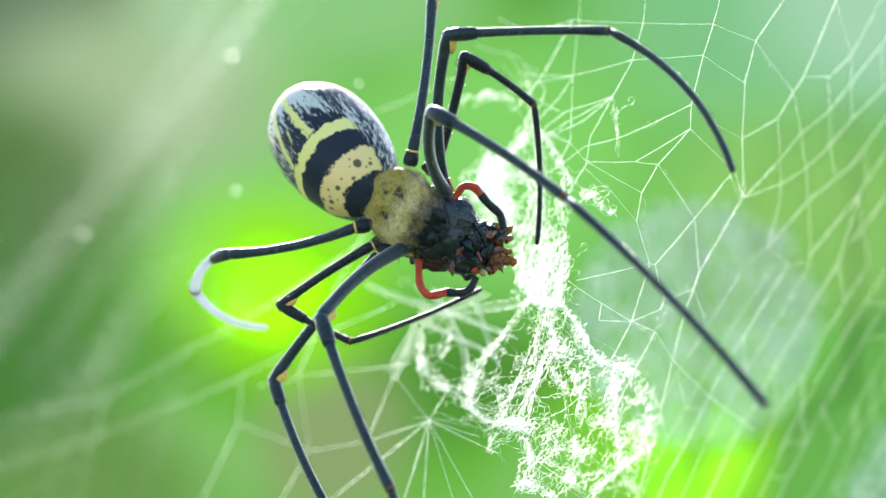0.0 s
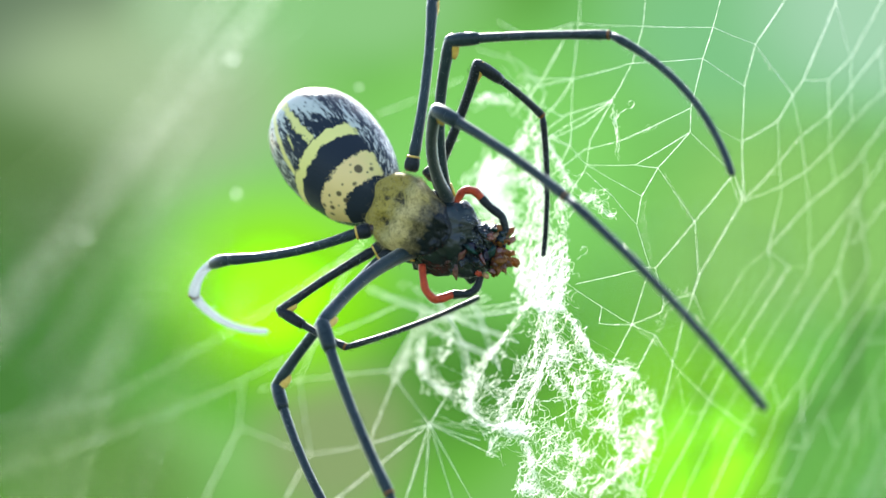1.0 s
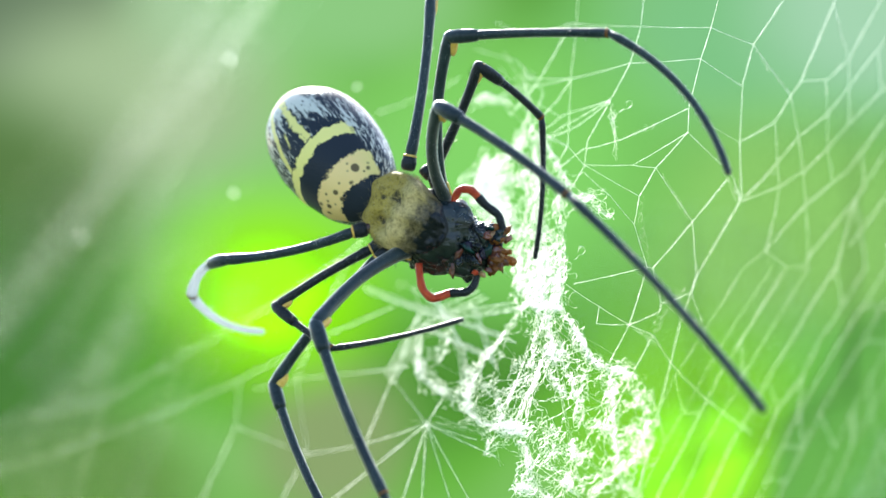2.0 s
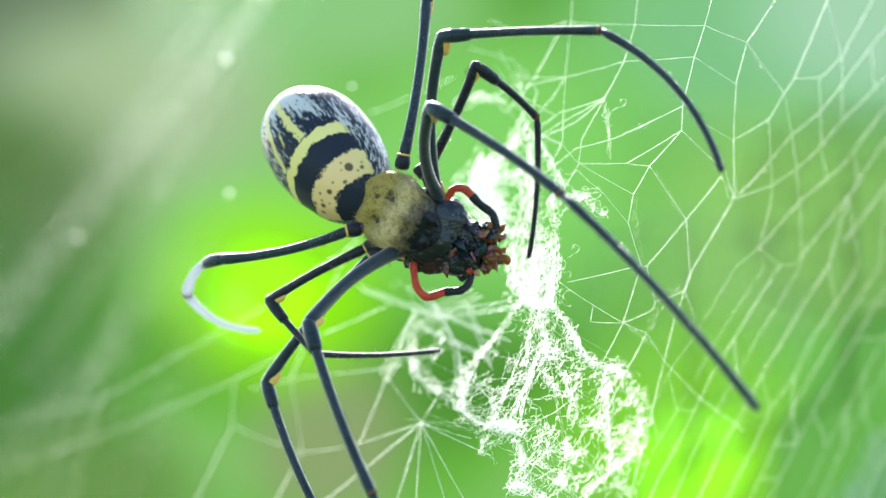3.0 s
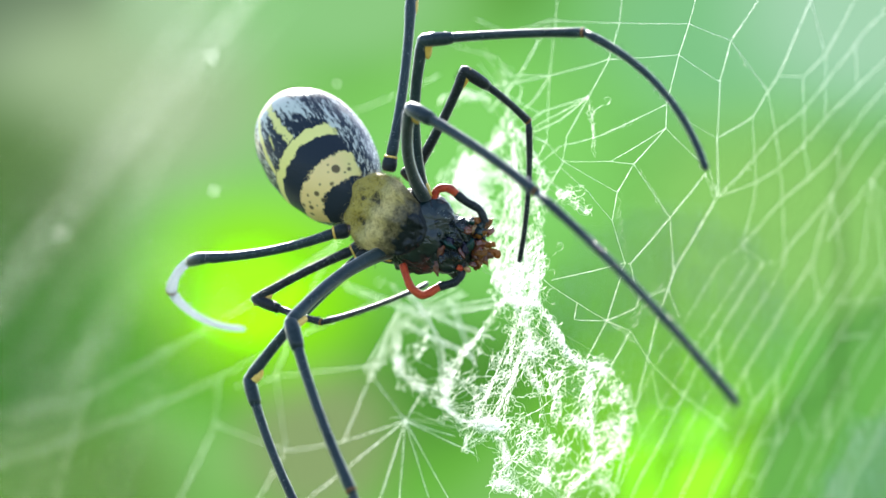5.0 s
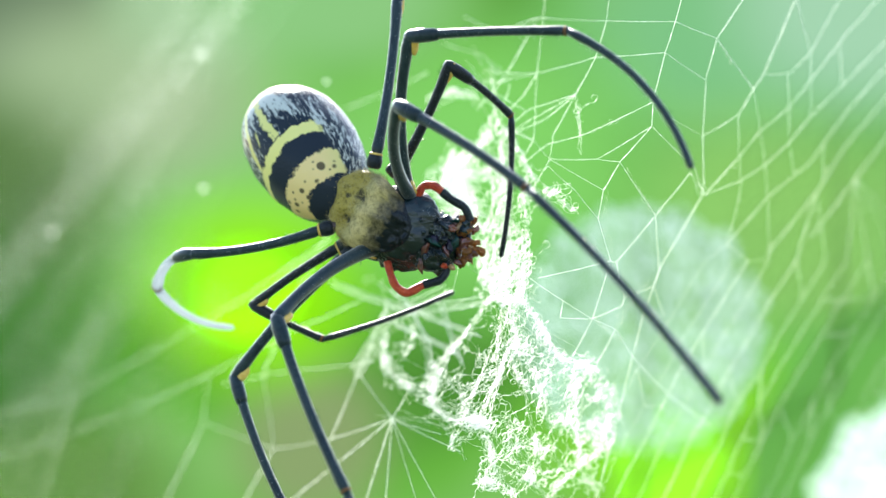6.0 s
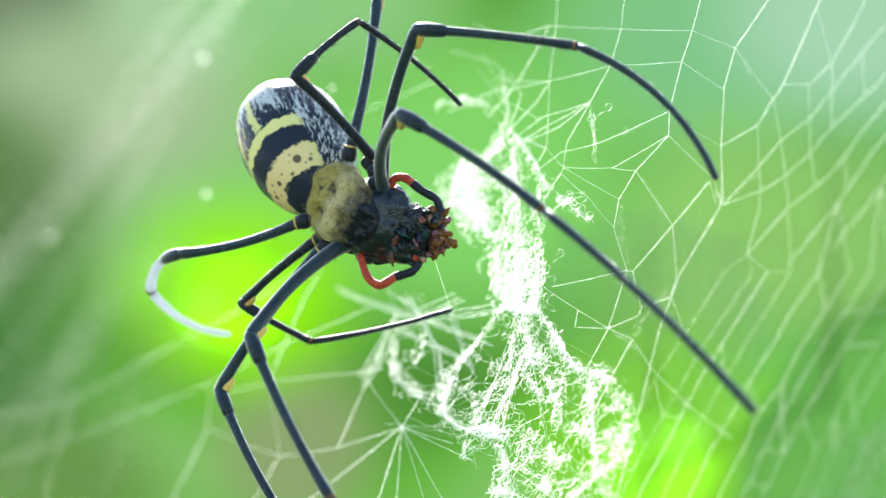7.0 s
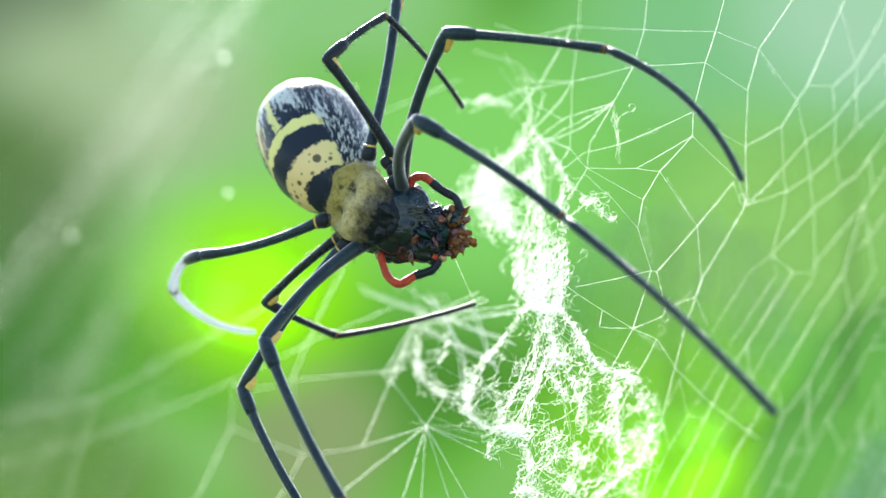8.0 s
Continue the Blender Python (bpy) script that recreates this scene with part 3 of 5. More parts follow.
def leaf(name, centre, length, width, mat, tilt, label, cup=0.08, group="leaves behind the web"):
    """A cupped leaf blade with a midrib and a stalk, facing -y, tip along local z."""
    bm = bmesh.new()
    rows = []
    for i in range(25):
        t = i / 24
        half = width / 2 * math.sin(math.pi * min(1, max(0, t * 0.97 + 0.015))) ** 0.62 * (1 + 0.03 * math.sin(19 * t))
        row = []
        for j in range(13):
            q = -1 + j / 6
            row.append(bm.verts.new((q * half, cup * width * q * q - 0.6 * cup * length * (t - 0.5) ** 2, (t - 0.5) * length)))
        rows.append(row)
    for a, b in zip(rows, rows[1:]):
        for j in range(12):
            bm.faces.new((a[j], a[j + 1], b[j + 1], b[j]))
    bmesh.ops.remove_doubles(bm, verts=bm.verts, dist=1e-5)
    root = new(name)
    finish("blade", bm, mat, root)
    bm = bmesh.new()
    sweep(bm, [(0, -0.6 * cup * length * (t - 0.5) ** 2 - 0.001, (t - 0.5) * length) for t in (-0.25, -0.1, 0, 0.2, 0.4, 0.6, 0.8, 0.97)],
          [0.0014, 0.0013, 0.0012, 0.0010, 0.0009, 0.0007, 0.0005, 0.0002], 6)
    finish("midrib", bm, mat, root)
    root.matrix_world = Matrix.Translation(centre) @ pose(0, 0, 0, *tilt)
    LEAVES.append((root, length))
    return tagged(root, label, "leaf", group)


leaf("leaf", spot(-31, -7, 1.5), 0.100, 0.086, LIME, (0, 72, 0), "bright lime leaf lit through by the sun")
leaf("leaf", spot(43.5, -37, 1.6), 0.120, 0.100, DIM_LIME, (0, 40, 0), "lime leaf lit through by the sun, its weaker light put into the colour")
# sun reaches this leaf too; its shade is put into the dark green
leaf("leaf", spot(81, -36, 1.45), 0.33, 0.19, GREEN, (0, 28, 0), "broad dark green leaf, its shade put into the colour")


def sprig(centre, radius, pitch, mat, tilt, label):
    """A made-up disc of small leaflets on a ribbed stalk, facing -y, standing in for a blurred sun glint. Each leaflet
    turns on its own stalk.
    """
    rnd = random.Random(label)
    root = new("glint_disc")
    root.matrix_world = Matrix.Translation(centre)
    bm = bmesh.new()
    rows = []
    for i in range(7):
        t = i / 6
        half = 0.52 * pitch * math.sin(math.pi * (0.10 + 0.80 * t)) ** 0.45
        rows.append([bm.verts.new((q * half, 0.05 * pitch * q * q, (t - 0.5) * 0.94 * pitch)) for q in (-1, -0.5, 0, 0.5, 1)])
    for a, b in zip(rows, rows[1:]):
        for j in range(4):
            bm.faces.new((a[j], a[j + 1], b[j + 1], b[j]))
    first, places = None, []
    for i in range(-11, 12):
        for j in range(-11, 12):
            x, z = (i + 0.5 * (j % 2)) * pitch, j * pitch * 0.866
            if math.hypot(x, z) < radius - 0.4 * pitch:
                if first is None:
                    first = finish("leaflet", bm, mat, root)
                    ob = first
                else:
                    ob = new("leaflet", first.data)
                    ob.parent = root
                p = Vector((x + rnd.gauss(0, 0.16) * pitch, rnd.uniform(-0.08, 0.08) * pitch, z + rnd.gauss(0, 0.16) * pitch))
                ob.matrix_local = Matrix.Translation(p)
                places.append((ob, p, rnd.gauss(0, 9), rnd.uniform(-25, 25)))
    bm = bmesh.new()
    sweep(bm, [(0, 0.4 * pitch, -1.5 * radius), (0.04 * radius, 0.5 * pitch, -0.4 * radius), (0, 0.5 * pitch, 0.9 * radius)], [0.0012, 0.0009, 0.0003], 6)
    for side in (-1, 1):
        for k in range(-4, 5):
            z = k * radius * 0.2
            sweep(bm, [(0, 0.5 * pitch, z - 0.2 * radius), (side * 0.5 * math.sqrt(max(0.05, radius ** 2 - z * z)), 0.5 * pitch, z)], [0.0004, 0.0002], 4)
    finish("stalk", bm, GREEN, root)
    LEAVES.append((root, 2 * radius))
    tagged(root, label, "leaf sprig", "leaf sprigs behind the web")
    return root, places, tilt


# added leaflet discs in place of three out-of-focus sun glints
PALE_GLINT = sprig(spot(44.3, -12.9, 0.95), 0.0690, 0.0078, MINT, 12, "round tuft of pale leaflets shimmering in the breeze")
OLIVE_GLINT = sprig(spot(72, 7, 0.88), 0.0603, 0.0068, OLIVE, -8, "round tuft of yellow-green leaflets shimmering in the breeze")
CORNER_GLINT = sprig(spot(87, -45, 0.95), 0.0635, 0.0072, PEARL, 5, "round tuft of very pale leaflets shimmering in the breeze")


def shrub():
    """The bush that bears the blurred leaves: upright stems with a twig to each leaf stalk."""
    rnd = random.Random(9)
    root = new("shrub")
    root.matrix_world = Matrix.Translation((0.3, 1.6, 0))
    back = root.matrix_world.inverted()
    bark = plain("green_brown_bark", (0.10, 0.14, 0.03), (0.16, 0.20, 0.06), 30, 0.8, 0.4)
    feet = []
    for x, y in ((-0.75, 0.25), (-0.1, 0.5), (0.75, 0.2)):
        pts = [Vector((x * (0.4 + 0.6 * t) + 0.03 * math.sin(5 * t), y * (0.5 + 0.5 * t), 1.22 * t)) for t in (0, 0.2, 0.4, 0.6, 0.8, 1.0)]
        bm = bmesh.new()
        sweep(bm, pts, [0.014, 0.012, 0.0105, 0.009, 0.0075, 0.006], 10)
        finish("stem", bm, bark, root)
        feet.append(pts[-1])
    for leaf_root, reach_down in LEAVES:
        end = back @ (leaf_root.matrix_world @ Vector((0, -0.03 * reach_down, -0.75 * reach_down)))
        foot = min(feet, key=lambda f: (f - end).length)
        mid = foot.lerp(end, 0.5) + Vector((0, 0.03, -0.10))
        bm = bmesh.new()
        sweep(bm, [foot, foot.lerp(mid, 0.5) + Vector((0, 0, -0.02)), mid, mid.lerp(end, 0.6), end], [0.0016, 0.0014, 0.0012, 0.0011, 0.0010], 8)
        finish("twig", bm, DIM_LIME, root, "thin green twig")
    tagged(root, "slender green-brown shrub that bears the leaves", "shrub")


shrub()

# ---- orb web ----
WEB = new("orb_web")
WEB.matrix_world = Matrix.Translation(web(20, 0))
tagged(WEB, "large orb web of white silk with a tangled debris band", "spider web")


def thread(name, *uv, r=0.10, lift=0.0, sag=0.25, depth=None, beads=0.07):
    """One silk thread through places on the leaning web sheet, thickness r in mm, slightly slack and uneven."""
    rnd = random.Random(str(uv))
    pts, rad = [], []
    base = WEB.matrix_world.translation
    for (u0, v0), (u1, v1) in zip(uv, uv[1:]):
        n = max(3, int(math.hypot(u1 - u0, v1 - v0) / 0.45))
        for i in range(n + (uv[-1] == (u1, v1))):
            t = i / n
            s = sag * math.sin(math.pi * t) * 0.4
            a, b = u0 + (u1 - u0) * t, v0 + (v1 - v0) * t - s + rnd.gauss(0, 0.02)
            pts.append((spot(a, b, depth) if depth else web(a, b, lift)) - base)
            rad.append(r / 1000 * (0.8 + 0.4 * rnd.random() + (1.3 * rnd.random() if rnd.random() < beads else 0)))
    bm = bmesh.new()
    sweep(bm, pts, rad, 5)
    return finish(name, bm, SILK, WEB)


def build_web():
    # upright radial strands over the clear part of the web
    for uv in (((49, 46), (47.4, 39.9), (45.6, 34.4), (43.5, 26), (43.3, 21.4), (37.6, 15.1), (34.7, 10.1), (33.8, 5.1), (36.1, -2.4), (32.9, -12.6), (29, -20)),
               ((61, 46), (54.9, 36.9), (53, 30), (52.5, 19.8), (52.6, 9.4), (45.1, -3.4), (42, -12), (34, -44)),
               ((24, 46), (23.6, 40), (22.6, 31), (22.1, 19), (25, 15.6)),
               ((35.6, 46), (35, 40), (33.1, 33.6), (29.6, 27.1), (25.6, 20), (25.0, 15.6)),
               ((29.6, 27.1), (21.5, 22.6), (17.6, 20.2)),
               ((69.8, 46), (69.1, 44.1), (63.3, 30.5), (61.5, 27.9), (58.8, 23.3), (52.4, 19.6)),
               ((43.3, 21.4), (51.2, 13.8), (52.6, 9.4)),
               ((37.6, 15.1), (44.1, 5.6), (44.8, -3.9), (43.8, -6.9), (45.8, -12)),
               ((44.1, 5.6), (50.4, 13.3)),
               ((44.1, 5.6), (37.1, -2.6), (38.6, -8.9), (38.1, -10.4), (32.9, -12.6)),
               ((36.1, -2.4), (37.1, -2.6)), ((32.9, -12.6), (27.6, -9.4), (21.6, -5.4)),
               ((27.6, -9.4), (27.1, -12.4), (32.9, -12.6)), ((37.1, -14.4), (33.6, -20.9), (30, -28)),
               ((32.9, -12.6), (37.1, -14.4), (40.6, -19.9), (46.6, -25.9), (54.6, -31.9)),
               ((38.6, -8.9), (43.8, -6.9)), ((36.1, -2.4), (23.1, -5.4))):
        thread("radial_thread", *uv, r=0.025)
    for uv in (((22.6, 40.6), (34.6, 40.1), (47.4, 39.9), (54.9, 36.9), (61.5, 27.9)),
               ((14, 31), (22.6, 30.8), (33.1, 33.6), (45.6, 34.4), (52.8, 29.6)),
               ((43.3, 25.6), (31.6, 20.1), (24.6, 18.3)), ((43.3, 21.4), (33.6, 15.6)),
               ((25.1, 15.6), (33.6, 15.6), (37.6, 15.1)), ((25.1, 15.6), (34.7, 10.1)),
               ((33.8, 5.1), (29.6, 10.1), (25.1, 14.1)), ((25.1, 15.6), (23.6, 13.1), (21.6, 10)),
               
               ((22, 19), (17, 21)), ((24.6, 18.3), (19, 14)), ((21, 24), (14, 28), (10, 33))):
        thread("spiral_thread", *uv, r=0.025)
    # slanting strands that come forward on the lower right, with short zigzag links between them
    rnd = random.Random(5)
    for uv in (((77.6, 46), (77, 44), (71.8, 34.4), (68, 30.6), (63.3, 30.5)), ((69.1, 44.1), (71.6, 34.8)),
               ((86, 46), (78.5, 38), (68, 24.6), (62.9, 20.6), (59.1, 16), (52.9, 9.2)),
               ((92, 43), (78.5, 29.5), (71.8, 23), (68, 18.4), (63.7, 14.4), (59.4, 11.7), (52.9, 9.2)),
               ((92, 39), (78.5, 24.1), (71.8, 14.9), (64.2, 8.7), (57, 0.5)), ((92, 34), (78.5, 18.2), (72.9, 9.5), (64, -1.5)),
               ((92, 28), (80, 12), (72, 1.5))):
        thread("radial_thread", *uv, r=0.017, sag=0.04, beads=0.02)
    for uv in (((58.8, 23.3), (59.1, 16), (59.4, 11.7), (59.1, 8.7), (57, 0.5)), ((61.5, 27.9), (62.9, 20.6), (63.7, 14.4), (64.2, 8.7)), ((67.7, 30.6), (68, 24.6), (68, 18.4), (69, 12.6)),
               ((71.8, 34.4), (71.8, 23)), ((77, 36), (77.5, 28.6)), ((74, 18), (74.5, 12)), ((52.4, 19.6), (53.0, 9.2)), ((50.4, 13.3), (51.8, 9)), ((47, 22.7), (52.4, 19.6))):
        thread("spiral_thread", *uv, r=0.014, sag=0.04, beads=0.02)
    lines = []
    for k in range(12):
        x0 = 28.5 + 4.3 * k + rnd.uniform(-1.5, 1.5)
        a, b, c = (x0, -46.0), (x0 + 17 + rnd.gauss(0, 0.4), -8.0), (x0 + 54, 38.0)
        line = []
        for i in range(10):
            t = i / 11 * 0.85
            line.append(tuple((1 - t) ** 2 * a[j] + 2 * t * (1 - t) * b[j] + t * t * c[j] + rnd.gauss(0, 0.16) for j in range(2)))
        line = [p for p in line if p[1] < 3]
        line.append(min(((52.9, 9.2), (57, 0.5), (59.1, 8.7), (64.2, 8.7), (69, 12.6), (72.9, 9.5), (80, 12), (86, 19.7), (92, 28)), key=lambda e: math.dist(e, (line[-1][0] + 3, line[-1][1] + 4))))
        lines.append(line)
        thread("radial_thread", *line, r=(0.017 - 0.0004 * k) * rnd.uniform(0.5, 1.2), sag=0.04, beads=0.02)
    for k, (p, q) in enumerate(zip(lines, lines[1:])):
        for i in range(1, min(len(p), len(q)) - 1):
            if rnd.random() < 0.24:
                # a link that drops to the next strand
                thread("spiral_thread", p[i], q[max(0, i - rnd.randint(0, 1))], r=0.018 * rnd.uniform(0.6, 1.2), sag=0.1, beads=0.02)
    # far left side of the web, behind the spider
    hub = (-2.9, -30.1)
    for end in ((6, -33), (9.5, -36), (-8, -46), (-4, -46), (2, -46), (-24, -47), (0.5, -24.5), (-9, -22), (6, -46)):
        thread("radial_thread", hub, end, r=0.036)
    for uv in ((hub, (-14.4, -33.9), (-23.9, -35.4), (-36.6, -30.6)), ((-36.6, -30.6), (-44, -46)), ((-36.6, -30.6), (-36, -22)),
               ((-80, -39), (-62, -33), (-44, -26), (-35.4, -22), (-22, -15), (-8, -9)), ((-6, -20), (-18.4, -21.4), (-24.4, -22), (-33, -24)),
               ((-80, -30), (-60, -26), (-46, -18), (-30, -9), (-14, 2)), ((-24, -35), (-26, -22), (-20, -8), (-14, 4)), ((-12, 24.6), (-4.4, 27.6), (3, 31)),
               ((-14, -34), (-9, -22), (-4, -10)), ((-30, -46), (-24, -35)), ((-66, -46), (-62, -33), (-60, -26))):
        thread("spiral_thread", *uv, r=0.034)
    # blurred strands above the tangle
    for uv in (((6, 36), (13, 34), (18, 28), (15.5, 22)), ((4, 25), (13, 29), (22.6, 30.8)), ((15, 21), (20, 27), (22.6, 30.8)), ((13, 18), (22, 24), (29.6, 27.1)), ((9, 41), (15, 39), (22.6, 40.6)),
               ((11, 24), (17, 30), (22.6, 40.6)), ((17, 20), (24, 23), (29.6, 27.1)), ((19, 15), (22, 19)), ((14, 21), (19, 21), (22.1, 19))):
        inner = [(u + rnd.gauss(0, 0.4), v + rnd.gauss(0, 0.4)) for u, v in uv[:-1]]
        thread("spiral_thread", *inner, uv[-1], r=0.032, lift=-0.002)
    # blurred strands behind the jaws
    for uv in (((-14, -6), (0, -11), (14, -9)), ((-2, -7), (3, -16), (4, -26)), ((2, -11.5), (12, -15)), ((-10, -22), (-4, -12), (7, -7)), ((-3, -13), (8, -18)), ((5, -9), (9, -20))):
        for q in (-0.5, 0.3, 0.8):
            thread("spiral_thread", *[(u + q * rnd.uniform(0.6, 1.5), v - q) for u, v in uv], r=0.045, lift=-0.012)
    # thick anchor strands running up to the left, far behind
    for k, (a, b, r) in enumerate((((-84, -22), (-30, 50), 0.45), ((-84, 2), (-36, 50), 0.07), ((-74, -46), (-48, 14), 0.18), ((-84, -40), (-44, 2), 0.15),
                                   ((-58, -46), (-36, -6), 0.15))):
        for j in range(14):
            o, q = rnd.gauss(0, 6.0), rnd.gauss(0, 6.0)
            thread("anchor_thread", (a[0] + o, a[1]), ((a[0] + b[0]) / 2 + 1 + (o + q) / 2, (a[1] + b[1]) / 2 - 1.5), (b[0] + q, b[1]), r=r * rnd.uniform(0.07, 0.18), sag=0.6, depth=1.15 + 0.02 * j)
    # small silk lumps added in place of blurred highlights along the anchor strands
    for u, v, s in ((-37.5, 34.4, 1.9), (-37, 10.6, 1.5), (-15.2, 29.4, 0.9), (-64, 3, 1.8)):
        bm = bmesh.new()
        lump(bm, web(u, v) - WEB.matrix_world.translation, (s * 0.00038,) * 3, rough=0.3, seed=u, segments=12, rings=8)
        finish("glint_lump", bm, SILK, WEB)


build_web()


def tangle():
    """The curly debris band: many short crinkled fibres that crowd along a few branching guides."""
    rnd = random.Random(11)
    base = WEB.matrix_world.translation
    verts, faces = [], []

    def ribbon(uv, r, lift):
        """A fine flat silk strand through places on the web sheet."""
        facing = Vector((rnd.gauss(0, 0.25), 1, rnd.gauss(0, 0.25)))
        pts = []
        for u, v in uv:
            lift += rnd.uniform(-0.00004, 0.00004)
            pts.append(web(u, v, lift) - base)
        for i, p in enumerate(pts):
            d = pts[min(i + 1, len(pts) - 1)] - pts[max(i - 1, 0)]
            a = d.cross(facing).normalized() * r * (0.8 + 0.4 * math.sin(i * 0.37))
            k = len(verts)
            verts.extend((p + a, p - a))
            if i:
                faces.append((k - 2, k - 1, k + 1, k))

    def along(path, t):
        """The place at the share t of a guide's length."""
        legs = [math.dist(p, q) for p, q in zip(path, path[1:])]
        left = t * sum(legs)
        for (p, q), ln in zip(zip(path, path[1:]), legs):
            if left <= ln or q == path[-1]:
                k = left / max(ln, 1e-6)
                return p[0] + (q[0] - p[0]) * k, p[1] + (q[1] - p[1]) * k
            left -= ln

    def strand(path, t0, t1, spread, loops, r):
        """Follows a guide from t0 to t1, swaying across it and coiling in small loops."""
        length = sum(math.dist(p, q) for p, q in zip(path, path[1:])) * abs(t1 - t0)
        n = max(8, int(length / 0.11))
        sway = [(rnd.gauss(0, spread * 0.45), rnd.uniform(0.2, 0.9), rnd.uniform(0, 6.28)) for _ in range(4)]
        size, turns, phase = rnd.uniform(0.3, 0.8) * loops, rnd.choice((-1, 1)) * rnd.uniform(2.2, 5.0), rnd.uniform(0, 6.28)
        ou, ov = rnd.gauss(0, spread * 0.5), rnd.gauss(0, spread * 0.5)
        uv = []
        for i in range(n + 1):
            s = i / n
            u, v = along(path, t0 + (t1 - t0) * s)
            m = s * length
            swell = size * (0.35 + 0.65 * math.sin(m * 0.9 + phase) ** 2)
            phase += rnd.gauss(0, 0.10)
            u += ou + sway[0][0] * math.sin(sway[0][1] * m + sway[0][2]) + 0.5 * sway[1][0] * math.sin(3 * sway[1][1] * m + sway[1][2]) + swell * math.cos(turns * m + phase)
            v += ov + sway[2][0] * math.sin(sway[2][1] * m + sway[2][2]) + 0.5 * sway[3][0] * math.sin(3 * sway[3][1] * m + sway[3][2]) + swell * math.sin(turns * m + phase)
            uv.append((u, v))
        ribbon(uv, r, rnd.gauss(0, 0.0003))

    # guides of the band, part by part: places, spread in mm, number of fibres, curl
    sheet_top = (
        (((15.3, 23.6), (13.5, 19.5), (11.0, 16.5), (9.0, 14.5)), 0.9, 34, 0.5), (((9.5, 16.5), (7.6, 14.0), (7.8, 11.0), (9.5, 8.0), (11.0, 5.5)), 2.4, 520, 0.6),
        (((15.3, 22.5), (16.0, 17.0), (16.5, 12.0), (17.2, 6.0)), 1.5, 56, 0.6), (((15.6, 22.5), (19.0, 18.0), (21.5, 13.5), (22.5, 12.0)), 0.6, 26, 0.8),
        (((21.5, 13.5), (20.5, 9.0), (20.5, 5.0)), 0.8, 26, 0.9), (((9.5, 13.0), (12.5, 13.0), (16.0, 14.5)), 1.1, 26, 0.7), (((10.0, 5.0), (13.5, 3.5), (17.0, 3.0)), 1.0, 34, 0.7),
        (((2.1, 10.6), (4.5, 10.2), (6.5, 9.0)), 0.6, 12, 0.6), (((14.0, 14.0), (15.2, 9.0), (16.0, 4.0)), 0.9, 26, 0.7))
    core = (
        (((17.0, 5.0), (17.6, 0.0), (18.0, -5.0), (17.5, -9.0), (17.8, -11.5)), 2.4, 170, 0.9), (((13.4, 2.5), (13.0, -2.5), (13.8, -7.5)), 1.2, 60, 0.9), (((19.5, 4.0), (20.3, -1.0), (20.2, -6.0), (19.5, -10.0)), 0.8, 40, 0.9),
        (((15.2, 1.0), (15.5, -4.0), (15.0, -8.0)), 1.0, 50, 0.8), (((20.8, 3.0), (21.5, -1.0), (21.4, -5.0)), 0.4, 10, 1.0), (((14.0, -8.2), (17.0, -9.5), (20.4, -9.0)), 1.1, 44, 0.9))
    rope = (
        (((20.0, -9.5), (22.5, -12.0), (24.6, -15.0), (25.6, -18.0), (28.0, -20.0)), 0.8, 56, 1.0), (((28.0, -20.0), (31.0, -20.5), (33.4, -21.5)), 1.1, 46, 1.0),
        (((29.4, -20.5), (29.8, -23.0), (29.8, -26.0)), 1.2, 50, 1.0), (((29.8, -25.0), (30.0, -31.0), (31.0, -36.0), (30.5, -39.0)), 0.9, 24, 1.2),
        (((33.4, -21.5), (35.5, -25.0), (36.6, -30.0), (35.5, -35.0), (31.5, -38.5)), 1.1, 20, 1.3), (((30.6, -39.0), (27.5, -41.5), (26.0, -44.0)), 0.9, 16, 1.0))
    rings = (
        (((31.5, -23.5), (34.5, -24.5), (34.0, -27.0), (31.5, -26.0)), 0.4, 12, 1.2), (((31.0, -31.0), (34.5, -31.0), (34.0, -34.5), (31.0, -33.5)), 0.5, 16, 1.2),
        (((29.6, -31.0), (27.6, -30.2), (26.0, -30.4)), 0.4, 16, 1.0), (((31.5, -40.5), (34.0, -42.5)), 0.3, 5, 0.8), (((12.3, -20.5), (13.5, -18.6), (14.8, -20.0)), 0.3, 7, 1.4),
        (((21.7, -31.5), (18.0, -31.3), (18.5, -29.8)), 0.35, 7, 1.2), (((4.5, -20.0), (5.5, -22.5), (7.0, -21.5)), 0.4, 10, 1.0))
    middle = (
        (((18.0, -11.0), (19.0, -15.0), (19.8, -19.0)), 1.1, 44, 1.0), (((18.6, -17.5), (21.0, -17.5), (23.0, -18.5)), 0.9, 30, 1.1), (((20.0, -19.0), (22.5, -22.0), (24.0, -26.0), (23.8, -30.0)), 0.9, 34, 1.3),
        (((18.5, -20.0), (20.5, -24.0), (22.0, -25.5)), 1.1, 24, 1.3), (((24.0, -26.0), (24.5, -22.0), (25.5, -19.5)), 0.5, 10, 1.2), (((17.8, -18.0), (14.0, -27.0), (12.0, -31.0)), 0.7, 22, 0.2),
        (((18.5, -18.0), (15.5, -26.0), (14.5, -30.0)), 0.7, 20, 0.25), (((16.6, -12.0), (16.0, -17.0), (15.6, -20.0)), 0.7, 14, 1.0), (((11.0, -25.0), (13.5, -23.0), (16.0, -21.5)), 0.5, 10, 1.1),
        (((17.0, -26.0), (18.5, -31.0), (17.5, -37.0)), 0.9, 8, 1.2))
